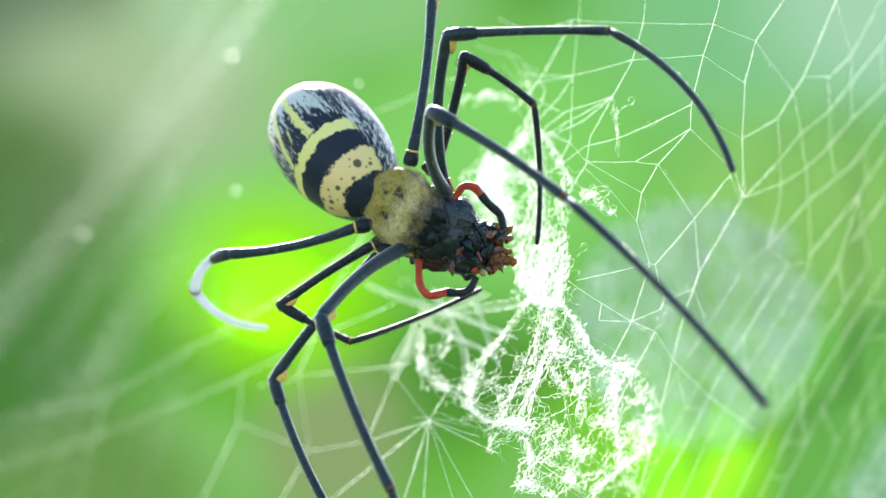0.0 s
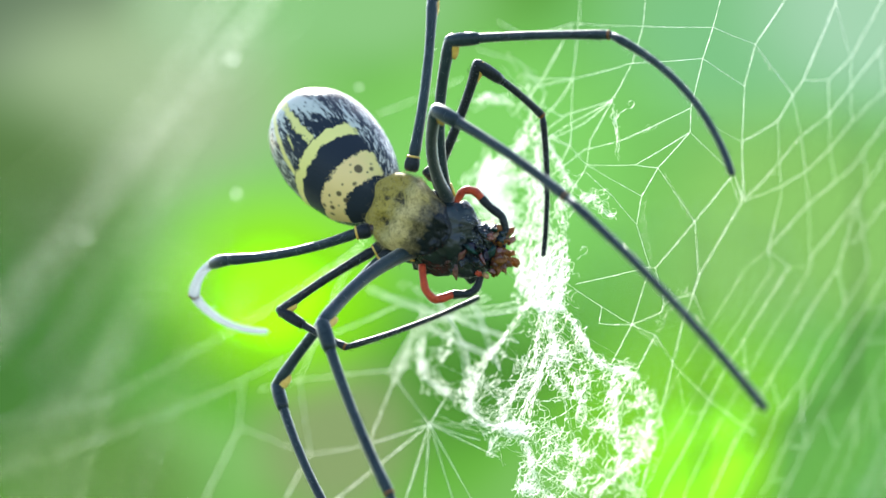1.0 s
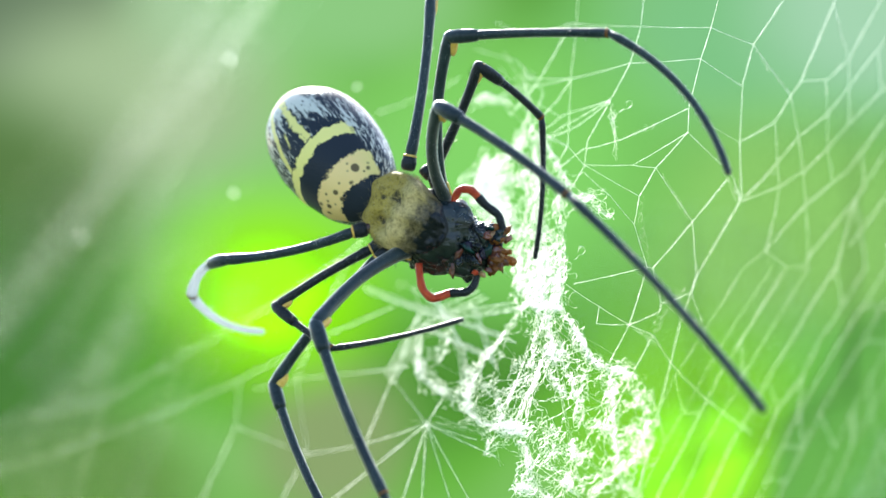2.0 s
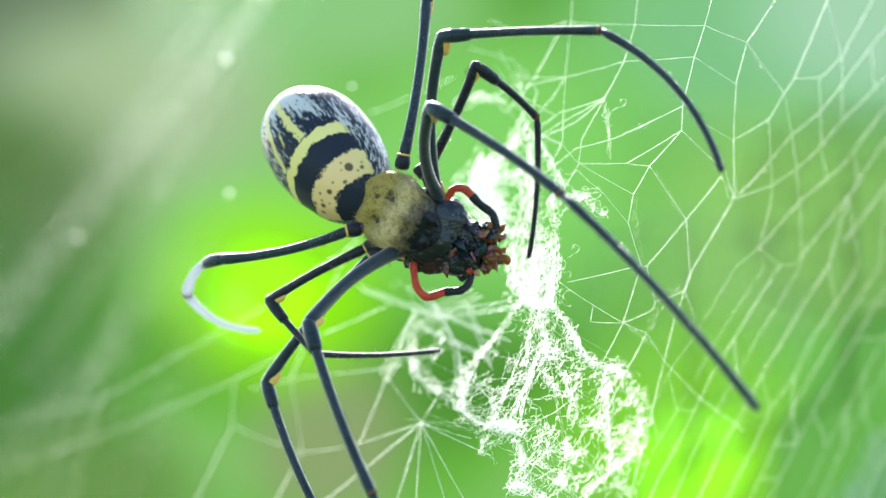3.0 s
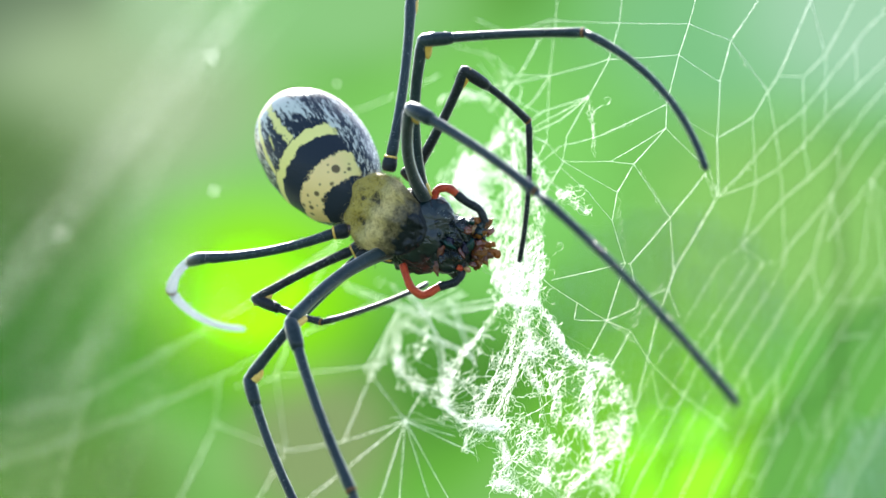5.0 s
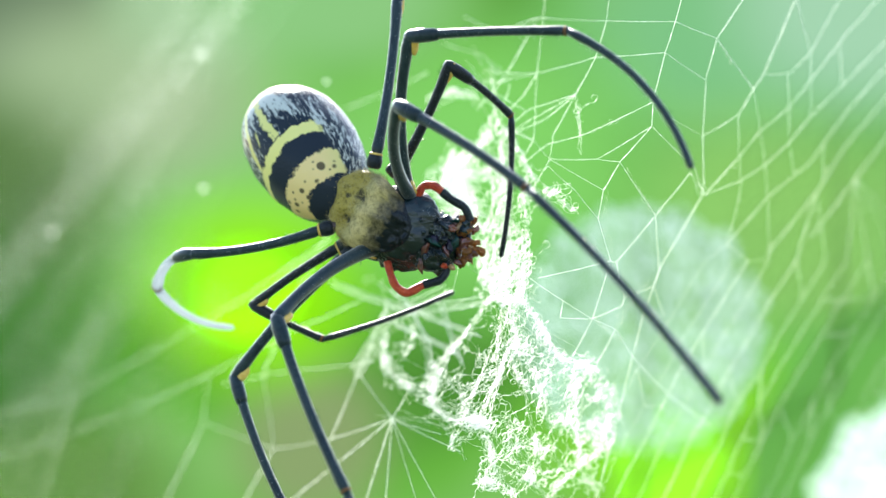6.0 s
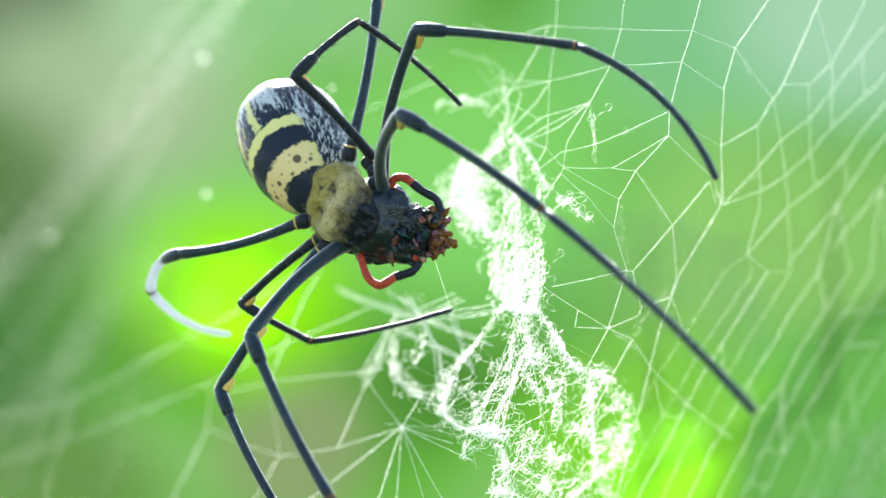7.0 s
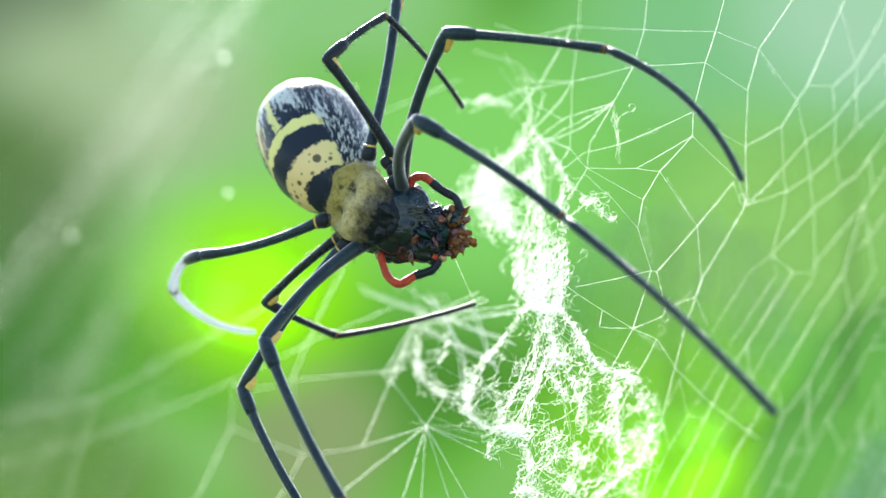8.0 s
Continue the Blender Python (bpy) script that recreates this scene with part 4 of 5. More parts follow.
    bottom = (
        (((9.0, -29.6), (12.0, -31.0), (15.0, -31.0)), 1.35, 130, 0.9), (((12.0, -32.5), (14.5, -34.0), (15.0, -38.0)), 0.8, 26, 1.1), (((8.5, -33.0), (7.5, -35.5)), 0.4, 14, 0.9), (((10.4, -29.0), (9.6, -26.5), (12.0, -25.0)), 0.4, 8, 1.0),
        (((12.8, -41.0), (15.6, -41.6)), 1.1, 80, 1.2), (((15.0, -36.0), (15.2, -40.0)), 0.6, 14, 1.1), (((17.5, -33.0), (19.5, -33.5), (20.0, -36.0)), 0.7, 16, 1.3), (((16.0, -37.0), (20.0, -38.5), (24.0, -40.0), (29.0, -39.5)), 0.3, 10, 0.6),
        (((22.8, -33.0), (23.2, -36.0)), 0.7, 44, 1.0))
    bottom_right = ((((23.0, -36.0), (26.0, -35.6)), 0.4, 10, 1.0), (((20.5, -41.0), (22.0, -40.0), (22.6, -42.0)), 0.5, 24, 1.2), (((16.5, -42.0), (19.0, -44.0)), 0.6, 18, 1.1))
    left_chain = (
        (((-4.0, -11.0), (-4.2, -14.8), (-4.8, -19.0), (-4.0, -22.0), (-1.6, -23.6)), 0.9, 20, 0.55), (((-4.8, -19.0), (-3.5, -21.5)), 0.8, 44, 0.5), (((-1.6, -23.6), (0.5, -24.8)), 0.5, 22, 0.9),
        (((0.5, -24.8), (3.6, -27.6), (7.0, -30.0), (9.6, -31.0)), 0.45, 26, 0.8), (((3.8, -26.3), (5.0, -28.3)), 0.6, 30, 0.9), (((15.0, -9.5), (10.5, -15.0), (7.0, -19.0), (5.4, -22.5), (4.2, -25.0)), 0.5, 16, 0.6),
        (((5.2, -24.6), (3.3, -25.2)), 0.5, 24, 1.0), (((0.0, -11.5), (1.0, -14.0), (0.6, -17.0), (-1.0, -19.5)), 0.7, 5, 0.9), (((8.6, -22.5), (10.0, -27.5), (9.6, -30.0)), 0.35, 6, 0.8))
    upper_left = ((((4.6, 26.1), (7.6, 28.1), (11.6, 26.6)), 0.5, 20, 1.0), (((14.6, 33.1), (14.6, 29.1), (15.6, 25.1)), 0.2, 5, 0.3), (((6.6, 36.6), (10.6, 36.1), (13.1, 32.1)), 0.3, 4, 0.3), (((-6.4, -5.9), (-2.4, -7.9), (1.6, -11.9)), 0.8, 8, 0.5))
    specks = ((((24.5, 9.5), (26.5, 10.2)), 0.4, 30, 1.0), (((27.0, 9.0), (28.3, 7.0), (29.9, 6.3)), 0.3, 16, 1.2), (((29.4, 27.2), (30.1, 24.0), (30.4, 20.0), (30.8, 16.4)), 0.3, 7, 0.3))
    # loose curls on the single threads of the orb
    curls = (
        (((37.6, 15.1), (34.9, 12.0), (34.5, 6.5), (36.0, -1.0)), 0.2, 3, 0.8), (((43.3, 25.6), (37.5, 22.8), (32.0, 20.2)), 0.25, 3, 0.7), (((37.8, 15.2), (43.5, 6.2)), 0.25, 3, 0.8), (((45.0, -3.0), (40.0, -9.0), (37.4, -13.6)), 0.25, 3, 0.8),
        (((27.6, -9.4), (32.9, -12.6), (38.0, -16.0)), 0.25, 3, 0.8), (((54.9, 36.9), (57.5, 32.6), (61.0, 29.0)), 0.25, 3, 0.8), (((60.0, 16.1), (52.6, 9.4), (50.0, 13.5)), 0.3, 3, 0.8))
    knots = []
    for region, thick in ((sheet_top, 0.052), (core, 0.048), (rope, 0.056), (rings, 0.048), (middle, 0.046), (bottom, 0.050), (bottom_right, 0.050), (left_chain, 0.046), (upper_left, 0.06), (specks, 0.044), (curls, 0.016)):
        for path, spread, count, curl in region:
            length = sum(math.dist(p, q) for p, q in zip(path, path[1:]))
            clumps = [rnd.uniform(0, 1) for _ in range(max(1, int(length / 2.4)))]
            for i in range(max(2, int(0.5 * count))):
                kind = rnd.random()
                if kind < 0.28:
                    # felted short fibres that ball up in clumps along the guide
                    t, h = rnd.choice(clumps), rnd.uniform(0.5, 1.3) / length
                    strand(path, max(-0.05, t - h), min(1.05, t + h), spread * 0.9, curl * 1.3, thick / 1000 * rnd.uniform(0.8, 1.3))
                    continue
                # long strands along the guide, and some that coil loosely round it
                t0 = rnd.uniform(0, 0.55)
                t1 = min(1.0, t0 + rnd.uniform(0.35, 1.0))
                if kind < 0.66:
                    strand(path, t0 - 0.02, t1, spread * 0.6, min(1.4, curl) * 0.8, thick / 1000 * rnd.uniform(0.9, 1.4))
                else:
                    strand(path, t0 - 0.02, t1, spread * 1.35, min(1.4, curl) * 1.35, thick / 1000 * rnd.uniform(0.6, 1.0))
            if count >= 5:
                knots.extend(along(path, t / 6) for t in range(7))
    # slack links that tie neighbouring strands into a net
    for a in knots:
        near = [b for b in knots if 1.2 < math.dist(a, b) < 7.0]
        for b in rnd.sample(near, min(1, len(near))):
            mid = ((a[0] + b[0]) / 2 + rnd.gauss(0, 0.5), (a[1] + b[1]) / 2 + rnd.gauss(0, 0.5) - 0.3)
            strand((a, mid, b), 0, 1, 0.12, rnd.choice((0.03, 0.1, 0.5)), rnd.uniform(0.000018, 0.000036))
    # free curls that spring from the knots
    for u0, v0 in knots:
        if v0 < 6 or rnd.random() < 0.4:
            u, v, head, bend = u0 + rnd.gauss(0, 0.5), v0 + rnd.gauss(0, 0.5), rnd.uniform(0, 6.28), rnd.gauss(0, 2)
            uv = []
            for k in range(rnd.randint(30, 80)):
                bend = 0.94 * bend + rnd.gauss(0, 0.62)
                head += bend * 0.1
                u, v = u + 0.1 * math.cos(head) + 0.002 * (u0 - u), v + 0.1 * math.sin(head) + 0.002 * (v0 - v)
                uv.append((u, v))
            ribbon(uv, rnd.uniform(0.00002, 0.000036), rnd.gauss(0, 0.0003))
    # straight drawn threads that tie the band together
    for u0, v0, u1, v1, n in ((17, -13, 11, -31, 5), (15, -8, 4, -25, 4), (19, -12, 24, -34, 5), (17, -10, 29, -20, 5), (16, 20, 17, -8, 8), (9, -31, -3, -30, 4), (26, -44, 15, -36, 5)):
        for i in range(n):
            a = (u0 + rnd.gauss(0, 1.2), v0 + rnd.gauss(0, 1.0))
            b = (u1 + rnd.gauss(0, 1.5), v1 + rnd.gauss(0, 1.0))
            strand((a, b), 0, 1, 0.15, 0.05, 0.000022)
    me = bpy.data.meshes.new("silk_tangle")
    me.from_pydata(verts, [], faces)
    me.materials.append(FLOSS)
    ob = new("silk_tangle", me)
    ob.parent = WEB
    return tagged(ob, "crinkled white silk tangle", kind="stuff")


tangle()

# ---- spider ----
SPIDER_THING = new("spider")
tagged(SPIDER_THING, "black and yellow orb-weaver spider feeding on its web", "spider")
BODY_DEPTH = 0.312
HOME = spot(SPIDER[0][1], SPIDER[0][2], BODY_DEPTH)
SPIDER_THING.matrix_world = Matrix.Translation(HOME)


def body_at(t):
    """The spider's pose at t seconds."""
    u, v, a = (float(np.interp(t, [r[0] for r in SPIDER], [r[k] for r in SPIDER])) for k in (1, 2, 3))
    return Matrix.Translation(spot(u, v, BODY_DEPTH)) @ pose(0, 0, 0, 0, 0, -a)


def local(u, v, deep=0.0):
    """A place on the spider from its offset in mm across, up and away at the start."""
    return Vector((u / 1000, deep / 1000, v / 1000))


HEAD_PARTS, FEELERS = [], []
NECK = local(2.0, -1.0, 1.0)


def lift(t):
    """How far the head is raised at t seconds, as a share."""
    return float(np.interp(t, (0, 1.0, 2.9, 3.3, 3.7, 4.1, 4.6, 5.8, 6.6, 7.0, 8.0), (0, 0.3, 0.35, 0.45, 0.6, 0.75, 1.0, 0.9, 0.95, 1.05, 1.05)))


def swing(pivot, degrees):
    """A turn in the web's plane about a place on the spider."""
    return Matrix.Translation(pivot) @ pose(0, 0, 0, 0, -degrees, 0) @ Matrix.Translation(-pivot)


def nod(t):
    return swing(NECK, 8 * lift(t))


def build_body():
    # abdomen: an egg whose front (+z) points to the carapace
    axis = (local(-10.0, 12.2, 13) - local(0, 0, 0)).normalized()
    bm = bmesh.new()
    bmesh.ops.create_uvsphere(bm, u_segments=64, v_segments=40, radius=1)
    for v in bm.verts:
        s = v.co.z
        fat = 1.0 - 0.13 * s + 0.10 * (1 - s * s) * (s * s)
        v.co = Vector((v.co.x * 0.0098 * fat, v.co.y * 0.0110 * fat, s * 0.0167))
        v.co += v.co.normalized() * 0.00025 * noise.noise(v.co * 260)
    ab = finish("abdomen", bm, ABDOMEN, SPIDER_THING, "glossy egg-shaped abdomen with yellow and black bands")
    z = -axis
    x = Vector((0.62, 0, 0.78))
    x = (x - z * x.dot(z)).normalized()
    y = z.cross(x)
    ab.matrix_local = Matrix.Translation(local(-12.6, 10.4, 13.0)) @ Matrix((x, y, z)).transposed().to_4x4()
    # waist
    bm = bmesh.new()
    sweep(bm, [local(-4, 4.5, 2.5), local(-2.5, 3, 1.5), local(-1, 2, 1)], [0.0024, 0.002, 0.0022], 12)
    finish("waist", bm, BLACK, SPIDER_THING)
    # carapace
    bm = bmesh.new()
    for v in lump(bm, (0, 0, 0), (1, 1, 1), segments=72, rings=48):
        c = v.co.copy()
        front = 0.5 + 0.5 * c.x
        v.co = Vector((c.x * (0.0074 if c.x < 0 else 0.0098), math.copysign(abs(c.y) ** 0.75, c.y) * 0.0032, c.z * (0.0073 - 0.0014 * front)))
        v.co.y -= 0.0007 * noise.noise(c * 2.3 + Vector((4, 1, 2)))
        pit = math.exp(-((c.x + 0.09) ** 2 + (c.z - 0.35) ** 2) * 14) + 0.8 * math.exp(-((c.x + 0.2) ** 2 + (c.z + 0.35) ** 2) * 16)
        ridge = math.exp(-((c.x - 0.30) ** 2) * 9) * 0.0010
        if c.y < 0:
            v.co.y += 0.0016 * pit - 1.4 * ridge
            crease = max(0.0, c.x - 0.35)
            v.co.y -= crease * (0.0030 * abs(noise.noise(c * 3.4)) + 0.0016 * noise.noise(c * 8.0) - 0.0009)
        v.co += v.co.normalized() * 0.0003 * noise.noise(c * 3.2)
    car = finish("carapace", bm, CARAPACE, SPIDER_THING, "downy grey-gold carapace with dark pits")
    rnd = random.Random(17)
    verts, faces = [], []
    for p in rnd.sample(list(car.data.polygons), 2000):
        c, nrm = p.center, p.normal
        if c.x > 0.0008 or c.y > 0.003:
            continue
        for _ in range(3):
            b0 = c + Vector((rnd.gauss(0, 1), rnd.gauss(0, 1), rnd.gauss(0, 1))) * 0.00022
            tip = b0 + nrm * rnd.uniform(0.00015, 0.00045) + Vector((rnd.gauss(-0.3, 1), rnd.gauss(0, 1), rnd.gauss(0, 1))) * 0.0003
            side = (tip - b0).cross(nrm).normalized() * 0.000022
            k = len(verts)
            verts.extend((b0 + side, b0 - side, b0 + nrm * 0.00003, tip))
            faces.extend(((k, k + 1, k + 3), (k + 1, k + 2, k + 3), (k + 2, k, k + 3)))
    me = bpy.data.meshes.new("down")
    me.from_pydata(verts, [], faces)
    me.materials.append(DOWN)
    down = new("down", me)
    down.parent = car
    tagged(down, "short pale golden hairs", kind="stuff")
    car.matrix_local = Matrix.Translation(local(-0.2, 0.2, 0.4)) @ pose(0, 0, 0, 0, 0, -25) @ pose(0, 0, 0, 0, 30, 0)
    # black head in front, with eyes
    bm = bmesh.new()
    crumple(bm, local(6.2, -3.6, 1.4), (0.0066, 0.0046, 0.0068), (0, 32, 0), 0.18, 3, 64, 44)
    HEAD_PARTS.append(finish("head", bm, HEAD, SPIDER_THING, "glossy black head"))
    for u, v, d in ((8.4, -0.8, -1.8), (9.6, -2.4, -2.0), (9.8, -4.6, -2.0), (8.8, -6.6, -1.6), (10.4, -1.6, -1.2), (10.4, -5.8, -1.2)):
        bm = bmesh.new()
        lump(bm, local(u, v, d), (0.00045,) * 3, segments=12, rings=8)
        HEAD_PARTS.append(finish("eye", bm, HEAD, SPIDER_THING))
    for k, (u, v) in enumerate(((10.2, -3.6), (8.6, -8.0))):
        bm = bmesh.new()
        crumple(bm, local(u, v, 1.6), (0.0046, 0.0030, 0.0028), (0, 14 + 14 * k, 0), 0.16, 5 + k, 48, 30)
        ch = finish("jaw", bm, HEAD, SPIDER_THING, "stout black jaw")
        HEAD_PARTS.append(ch)
        bm = bmesh.new()
        sweep(bm, [local(u + 3.4, v - 1.0, 1.6), local(u + 4.6, v - 1.2, 0.8), local(u + 5.0, v - 0.8, 0.2)], [0.0006, 0.0004, 0.0001], 8)
        finish("fang", bm, BLACK, ch)
    rnd = random.Random(29)
    bm = bmesh.new()
    for i in range(300):
        a, h = rnd.uniform(0, 2 * math.pi), rnd.uniform(-1, 0.4)
        d = Vector((math.cos(a), h, math.sin(a))).normalized()
        p = local(7.6, -4.4, 1.4) + Vector((d.x * 0.0062, d.y * 0.0042, d.z * 0.0052))
        q = d + Vector((rnd.gauss(0.5, 0.4), rnd.gauss(0, 0.4), rnd.gauss(-0.2, 0.4)))
        ln = rnd.uniform(0.0004, 0.0016)
        sweep(bm, [p, p + q.normalized() * ln * 0.6, p + q.normalized() * ln], [0.00004, 0.00003, 0.00001], 3, False)
    HEAD_PARTS.append(tagged(finish("bristles", bm, MATTE, SPIDER_THING, "short bristles round the mouth"), kind="stuff"))
    rnd = random.Random(31)
    verts, faces = [], []
    for i in range(160):
        a, h = rnd.uniform(0, 2 * math.pi), rnd.uniform(-1, 0.2)
        d = Vector((math.cos(a), h, math.sin(a))).normalized()
        p = local(7.0, -4.0, 1.2) + Vector((d.x * 0.0066, d.y * 0.0047, d.z * 0.0056))
        q = p + (d + Vector((rnd.gauss(0.4, 0.5), rnd.gauss(0, 0.4), rnd.gauss(0, 0.5)))) * rnd.uniform(0.0003, 0.0008)
        side = (q - p).cross(d).normalized() * 0.00002
        k = len(verts)
        verts.extend((p + side, p - side, p - d * 0.00003, q))
        faces.extend(((k, k + 1, k + 3), (k + 1, k + 2, k + 3), (k + 2, k, k + 3)))
    me = bpy.data.meshes.new("hairs")
    me.from_pydata(verts, [], faces)
    me.materials.append(FUZZ)
    hairs = new("hairs", me)
    hairs.parent = SPIDER_THING
    HEAD_PARTS.append(tagged(hairs, "sparse grey hairs on the head", kind="stuff"))
    # breast plate and coxae
    bm = bmesh.new()
    lump(bm, local(1.0, -3.6, 3.2), (0.0052, 0.0026, 0.0048), (0, 35, 0), 0.12, 8)
    finish("breast_plate", bm, BLACK, SPIDER_THING)
    for u, v, u1, v1, d in ((1.0, 7.6, 1.5, 10.4, 1.0), (4.8, 5.4, 7.2, 6.2, 1.2), (5.6, 3.4, 8.6, 4.4, -0.8), (3.6, 6.6, 5.4, 8.2, 2.2),
                            (-6.0, -2.6, -8.8, -3.2, 1.5), (-3.6, -5.4, -5.6, -6.4, 2.5), (1.2, -5.2, 0.4, -8.0, 0.2), (-2.4, -6.2, -4.4, -8.2, 1.8)):
        bm = bmesh.new()
        a, b = local(u, v, d), local(u1, v1, d)
        sweep(bm, [a.lerp(b, t) for t in (0, 0.15, 0.5, 0.85, 1.0)], [0.0009, 0.0013, 0.0014, 0.0012, 0.0009], 14)
        hip = finish("hip", bm, MATTE, SPIDER_THING)
        bm = bmesh.new()
        sweep(bm, [a.lerp(b, t) for t in (0.86, 0.9, 0.96, 1.0)], [0.00118, 0.00128, 0.00125, 0.0011], 14)
        finish("hip_ring", bm, YELLOW, hip, "yellow ring")
        if v > 0:
            continue
        # brown joint between the hip and the body, bare on the lower side
        bm = bmesh.new()
        crumple(bm, a.lerp(b, -0.12) + local(0, 0, -0.3), (0.0010, 0.0007, 0.0009), (0, 30, 0), 0.14, u, 24, 16)
        finish("hip_joint", bm, JOINT, hip, "dark brown joint")


def palp(points, label, follow, turn):
    """A feeler: red up to its bend, black beyond, with fine hairs."""
    bm = bmesh.new()
    pts = [local(*p) for p in points]
    rnd = random.Random(3)

    def smooth(seq, k=10):
        out = []
        for i in range(len(seq) - 1):
            p0, p1, p2, p3 = seq[max(i - 1, 0)], seq[i], seq[i + 1], seq[min(i + 2, len(seq) - 1)]
            for j in range(k):
                t = j / k
                out.append(0.5 * ((2 * p1) + (p2 - p0) * t + (2 * p0 - 5 * p1 + 4 * p2 - p3) * t * t + (3 * p1 - p0 - 3 * p2 + p3) * t ** 3))
        return out + [seq[-1]]
    line = smooth(pts)
    cut = int(len(line) * 0.56)
    n = len(line)
    rad = [0.00078 * (1 - 0.35 * abs(i / n - 0.45)) * (1 + 0.05 * math.sin(i * 0.5)) for i in range(n)]
    sweep(bm, line[:cut + 1], rad[:cut + 1], 12)
    red = finish("palp", bm, RED, SPIDER_THING, label)
    bm = bmesh.new()
    rad[-1] *= 0.4
    sweep(bm, line[cut:], [q * 1.04 for q in rad[cut:]], 12)
    for i in range(110):
        p = line[rnd.randint(cut, n - 1)]
        d = Vector((rnd.gauss(0, 1), rnd.gauss(0, 1), rnd.gauss(0, 1))).normalized()
        sweep(bm, [p + d * 0.0005, p + d * 0.0013], [0.00005, 0.00001], 3, False)
    finish("palp_tip", bm, MATTE, red, "black bristly tip")
    FEELERS.append((red, pts[0], follow, turn))


build_body()
palp(((8.2, 1.2, 0.5), (9.4, 2.7, 0.2), (10.3, 3.9, 0), (11.4, 4.1, 0), (12.5, 3.7, 0), (13.5, 2.6, 0.2), (14.8, 1.0, 0.4), (16.7, -0.7, 0.6), (17.2, -2.0, 0.7), (17.5, -3.4, 0.8)), "red and black feeler", 0.0, 12)
palp(((2.6, -8.8, 0), (2.6, -11.3, -0.5), (2.9, -13.4, -0.6), (4.2, -15.0, -0.6), (5.6, -15.0, -0.4), (7.4, -14.6, 0), (9.2, -14.7, 0.3), (10.6, -14.6, 0.5), (11.9, -13.6, 0.8), (12.7, -11.8, 1)), "red and black feeler", 1.0, 11)


def segment(name, length, r0, r1, bow, hairs, mat, seed, swell=0.0):
    """A leg segment from the origin along +z, gently bowed towards +x, with bristles."""
    rnd = random.Random(seed)
    n = 16
    bm = bmesh.new()
    pts, rad = [], []
    for i in range(n + 1):
        t = i / n
        end = min(t, 1 - t)
        pts.append(Vector((bow * 4 * t * (1 - t) * length, 0, t * length)))
        rad.append((r0 + (r1 - r0) * t) * (1 - 0.13 * math.sin(math.pi * t) + swell * math.exp(-(t * 13) ** 2) + 1.5 * swell * math.exp(-((1 - t) * 9) ** 2)) * (0.72 if end == 0 else 1))
    pts[-1], rad[-1] = pts[-1].lerp(pts[-2], 0.02), rad[-2] * 0.9
    pts.append(pts[-1] + (pts[-1] - pts[-2]).normalized() * rad[-1] * 0.6)
    rad.append(rad[-1] * 0.6)
    sweep(bm, pts, rad, 14)
    for i in range(hairs):
        k = rnd.randint(0, n - 1)
        t = rnd.random()
        p = pts[k].lerp(pts[k + 1], t)
        a = rnd.uniform(0, 2 * math.pi)
        d = Vector((math.cos(a), math.sin(a), rnd.uniform(0.3, 1.0))).normalized()
        s = Vector((math.cos(a), math.sin(a), 0)) * rad[k] * 0.9
        ln = rnd.uniform(0.0005, 0.0011)
        sweep(bm, [p + s, p + s + d * ln * 0.6, p + s + d * ln + Vector((0, 0, ln * 0.2))], [0.00004, 0.00003, 0.000008], 3, False)
    ob = finish(name, bm, mat, SPIDER_THING)
    verts, faces = [], []
    for i in range(int(length * 32000)):
        k = rnd.randint(0, n - 1)
        p = pts[k].lerp(pts[k + 1], rnd.random())
        a, w = rnd.uniform(0, 2 * math.pi), rnd.uniform(0, math.pi)
        out = Vector((math.cos(a), math.sin(a), 0))
        root_at = p + out * rad[k] * 0.95
        tip = root_at + (out + Vector((0, 0, rnd.uniform(0.2, 1.6)))) * rnd.uniform(0.00010, 0.00032)
        side = Vector((-out.y * math.cos(w), out.x * math.cos(w), math.sin(w))) * 0.000013
        j = len(verts)
        verts.extend((root_at + side, root_at - side, tip))
        faces.append((j, j + 1, j + 2))
    me = bpy.data.meshes.new("fuzz")
    me.from_pydata(verts, [], faces)
    me.materials.append(FUZZ)
    fuzz = new("fuzz", me)
    fuzz.parent = ob
    tagged(fuzz, "fine pale hairs", kind="stuff")
    return ob


def aim(a, b):
    """The pose at a with +z towards b; +x lies in the picture sheet."""
    z = (b - a).normalized()
    y = Vector((0, 1, 0))
    y = (y - z * y.dot(z)).normalized()
    return Matrix.Translation(a) @ Matrix((y.cross(z), y, z)).transposed().to_4x4()


def reach(a, u, v, length, nearer):
    """The place on the ray through (u, v) that is the given length from a; the closest one if the ray passes too far off."""
    way = (spot(u, v, 0.314) - EYE).normalized()
    q = a - EYE
    along = q.dot(way)
    gap = length * length - (q.length_squared - along * along)
    s = along + (-1 if nearer else 1) * math.sqrt(max(gap, 0))
    p = EYE + way * s
    return a + (p - a).normalized() * length


LEG_JOINTS = {}


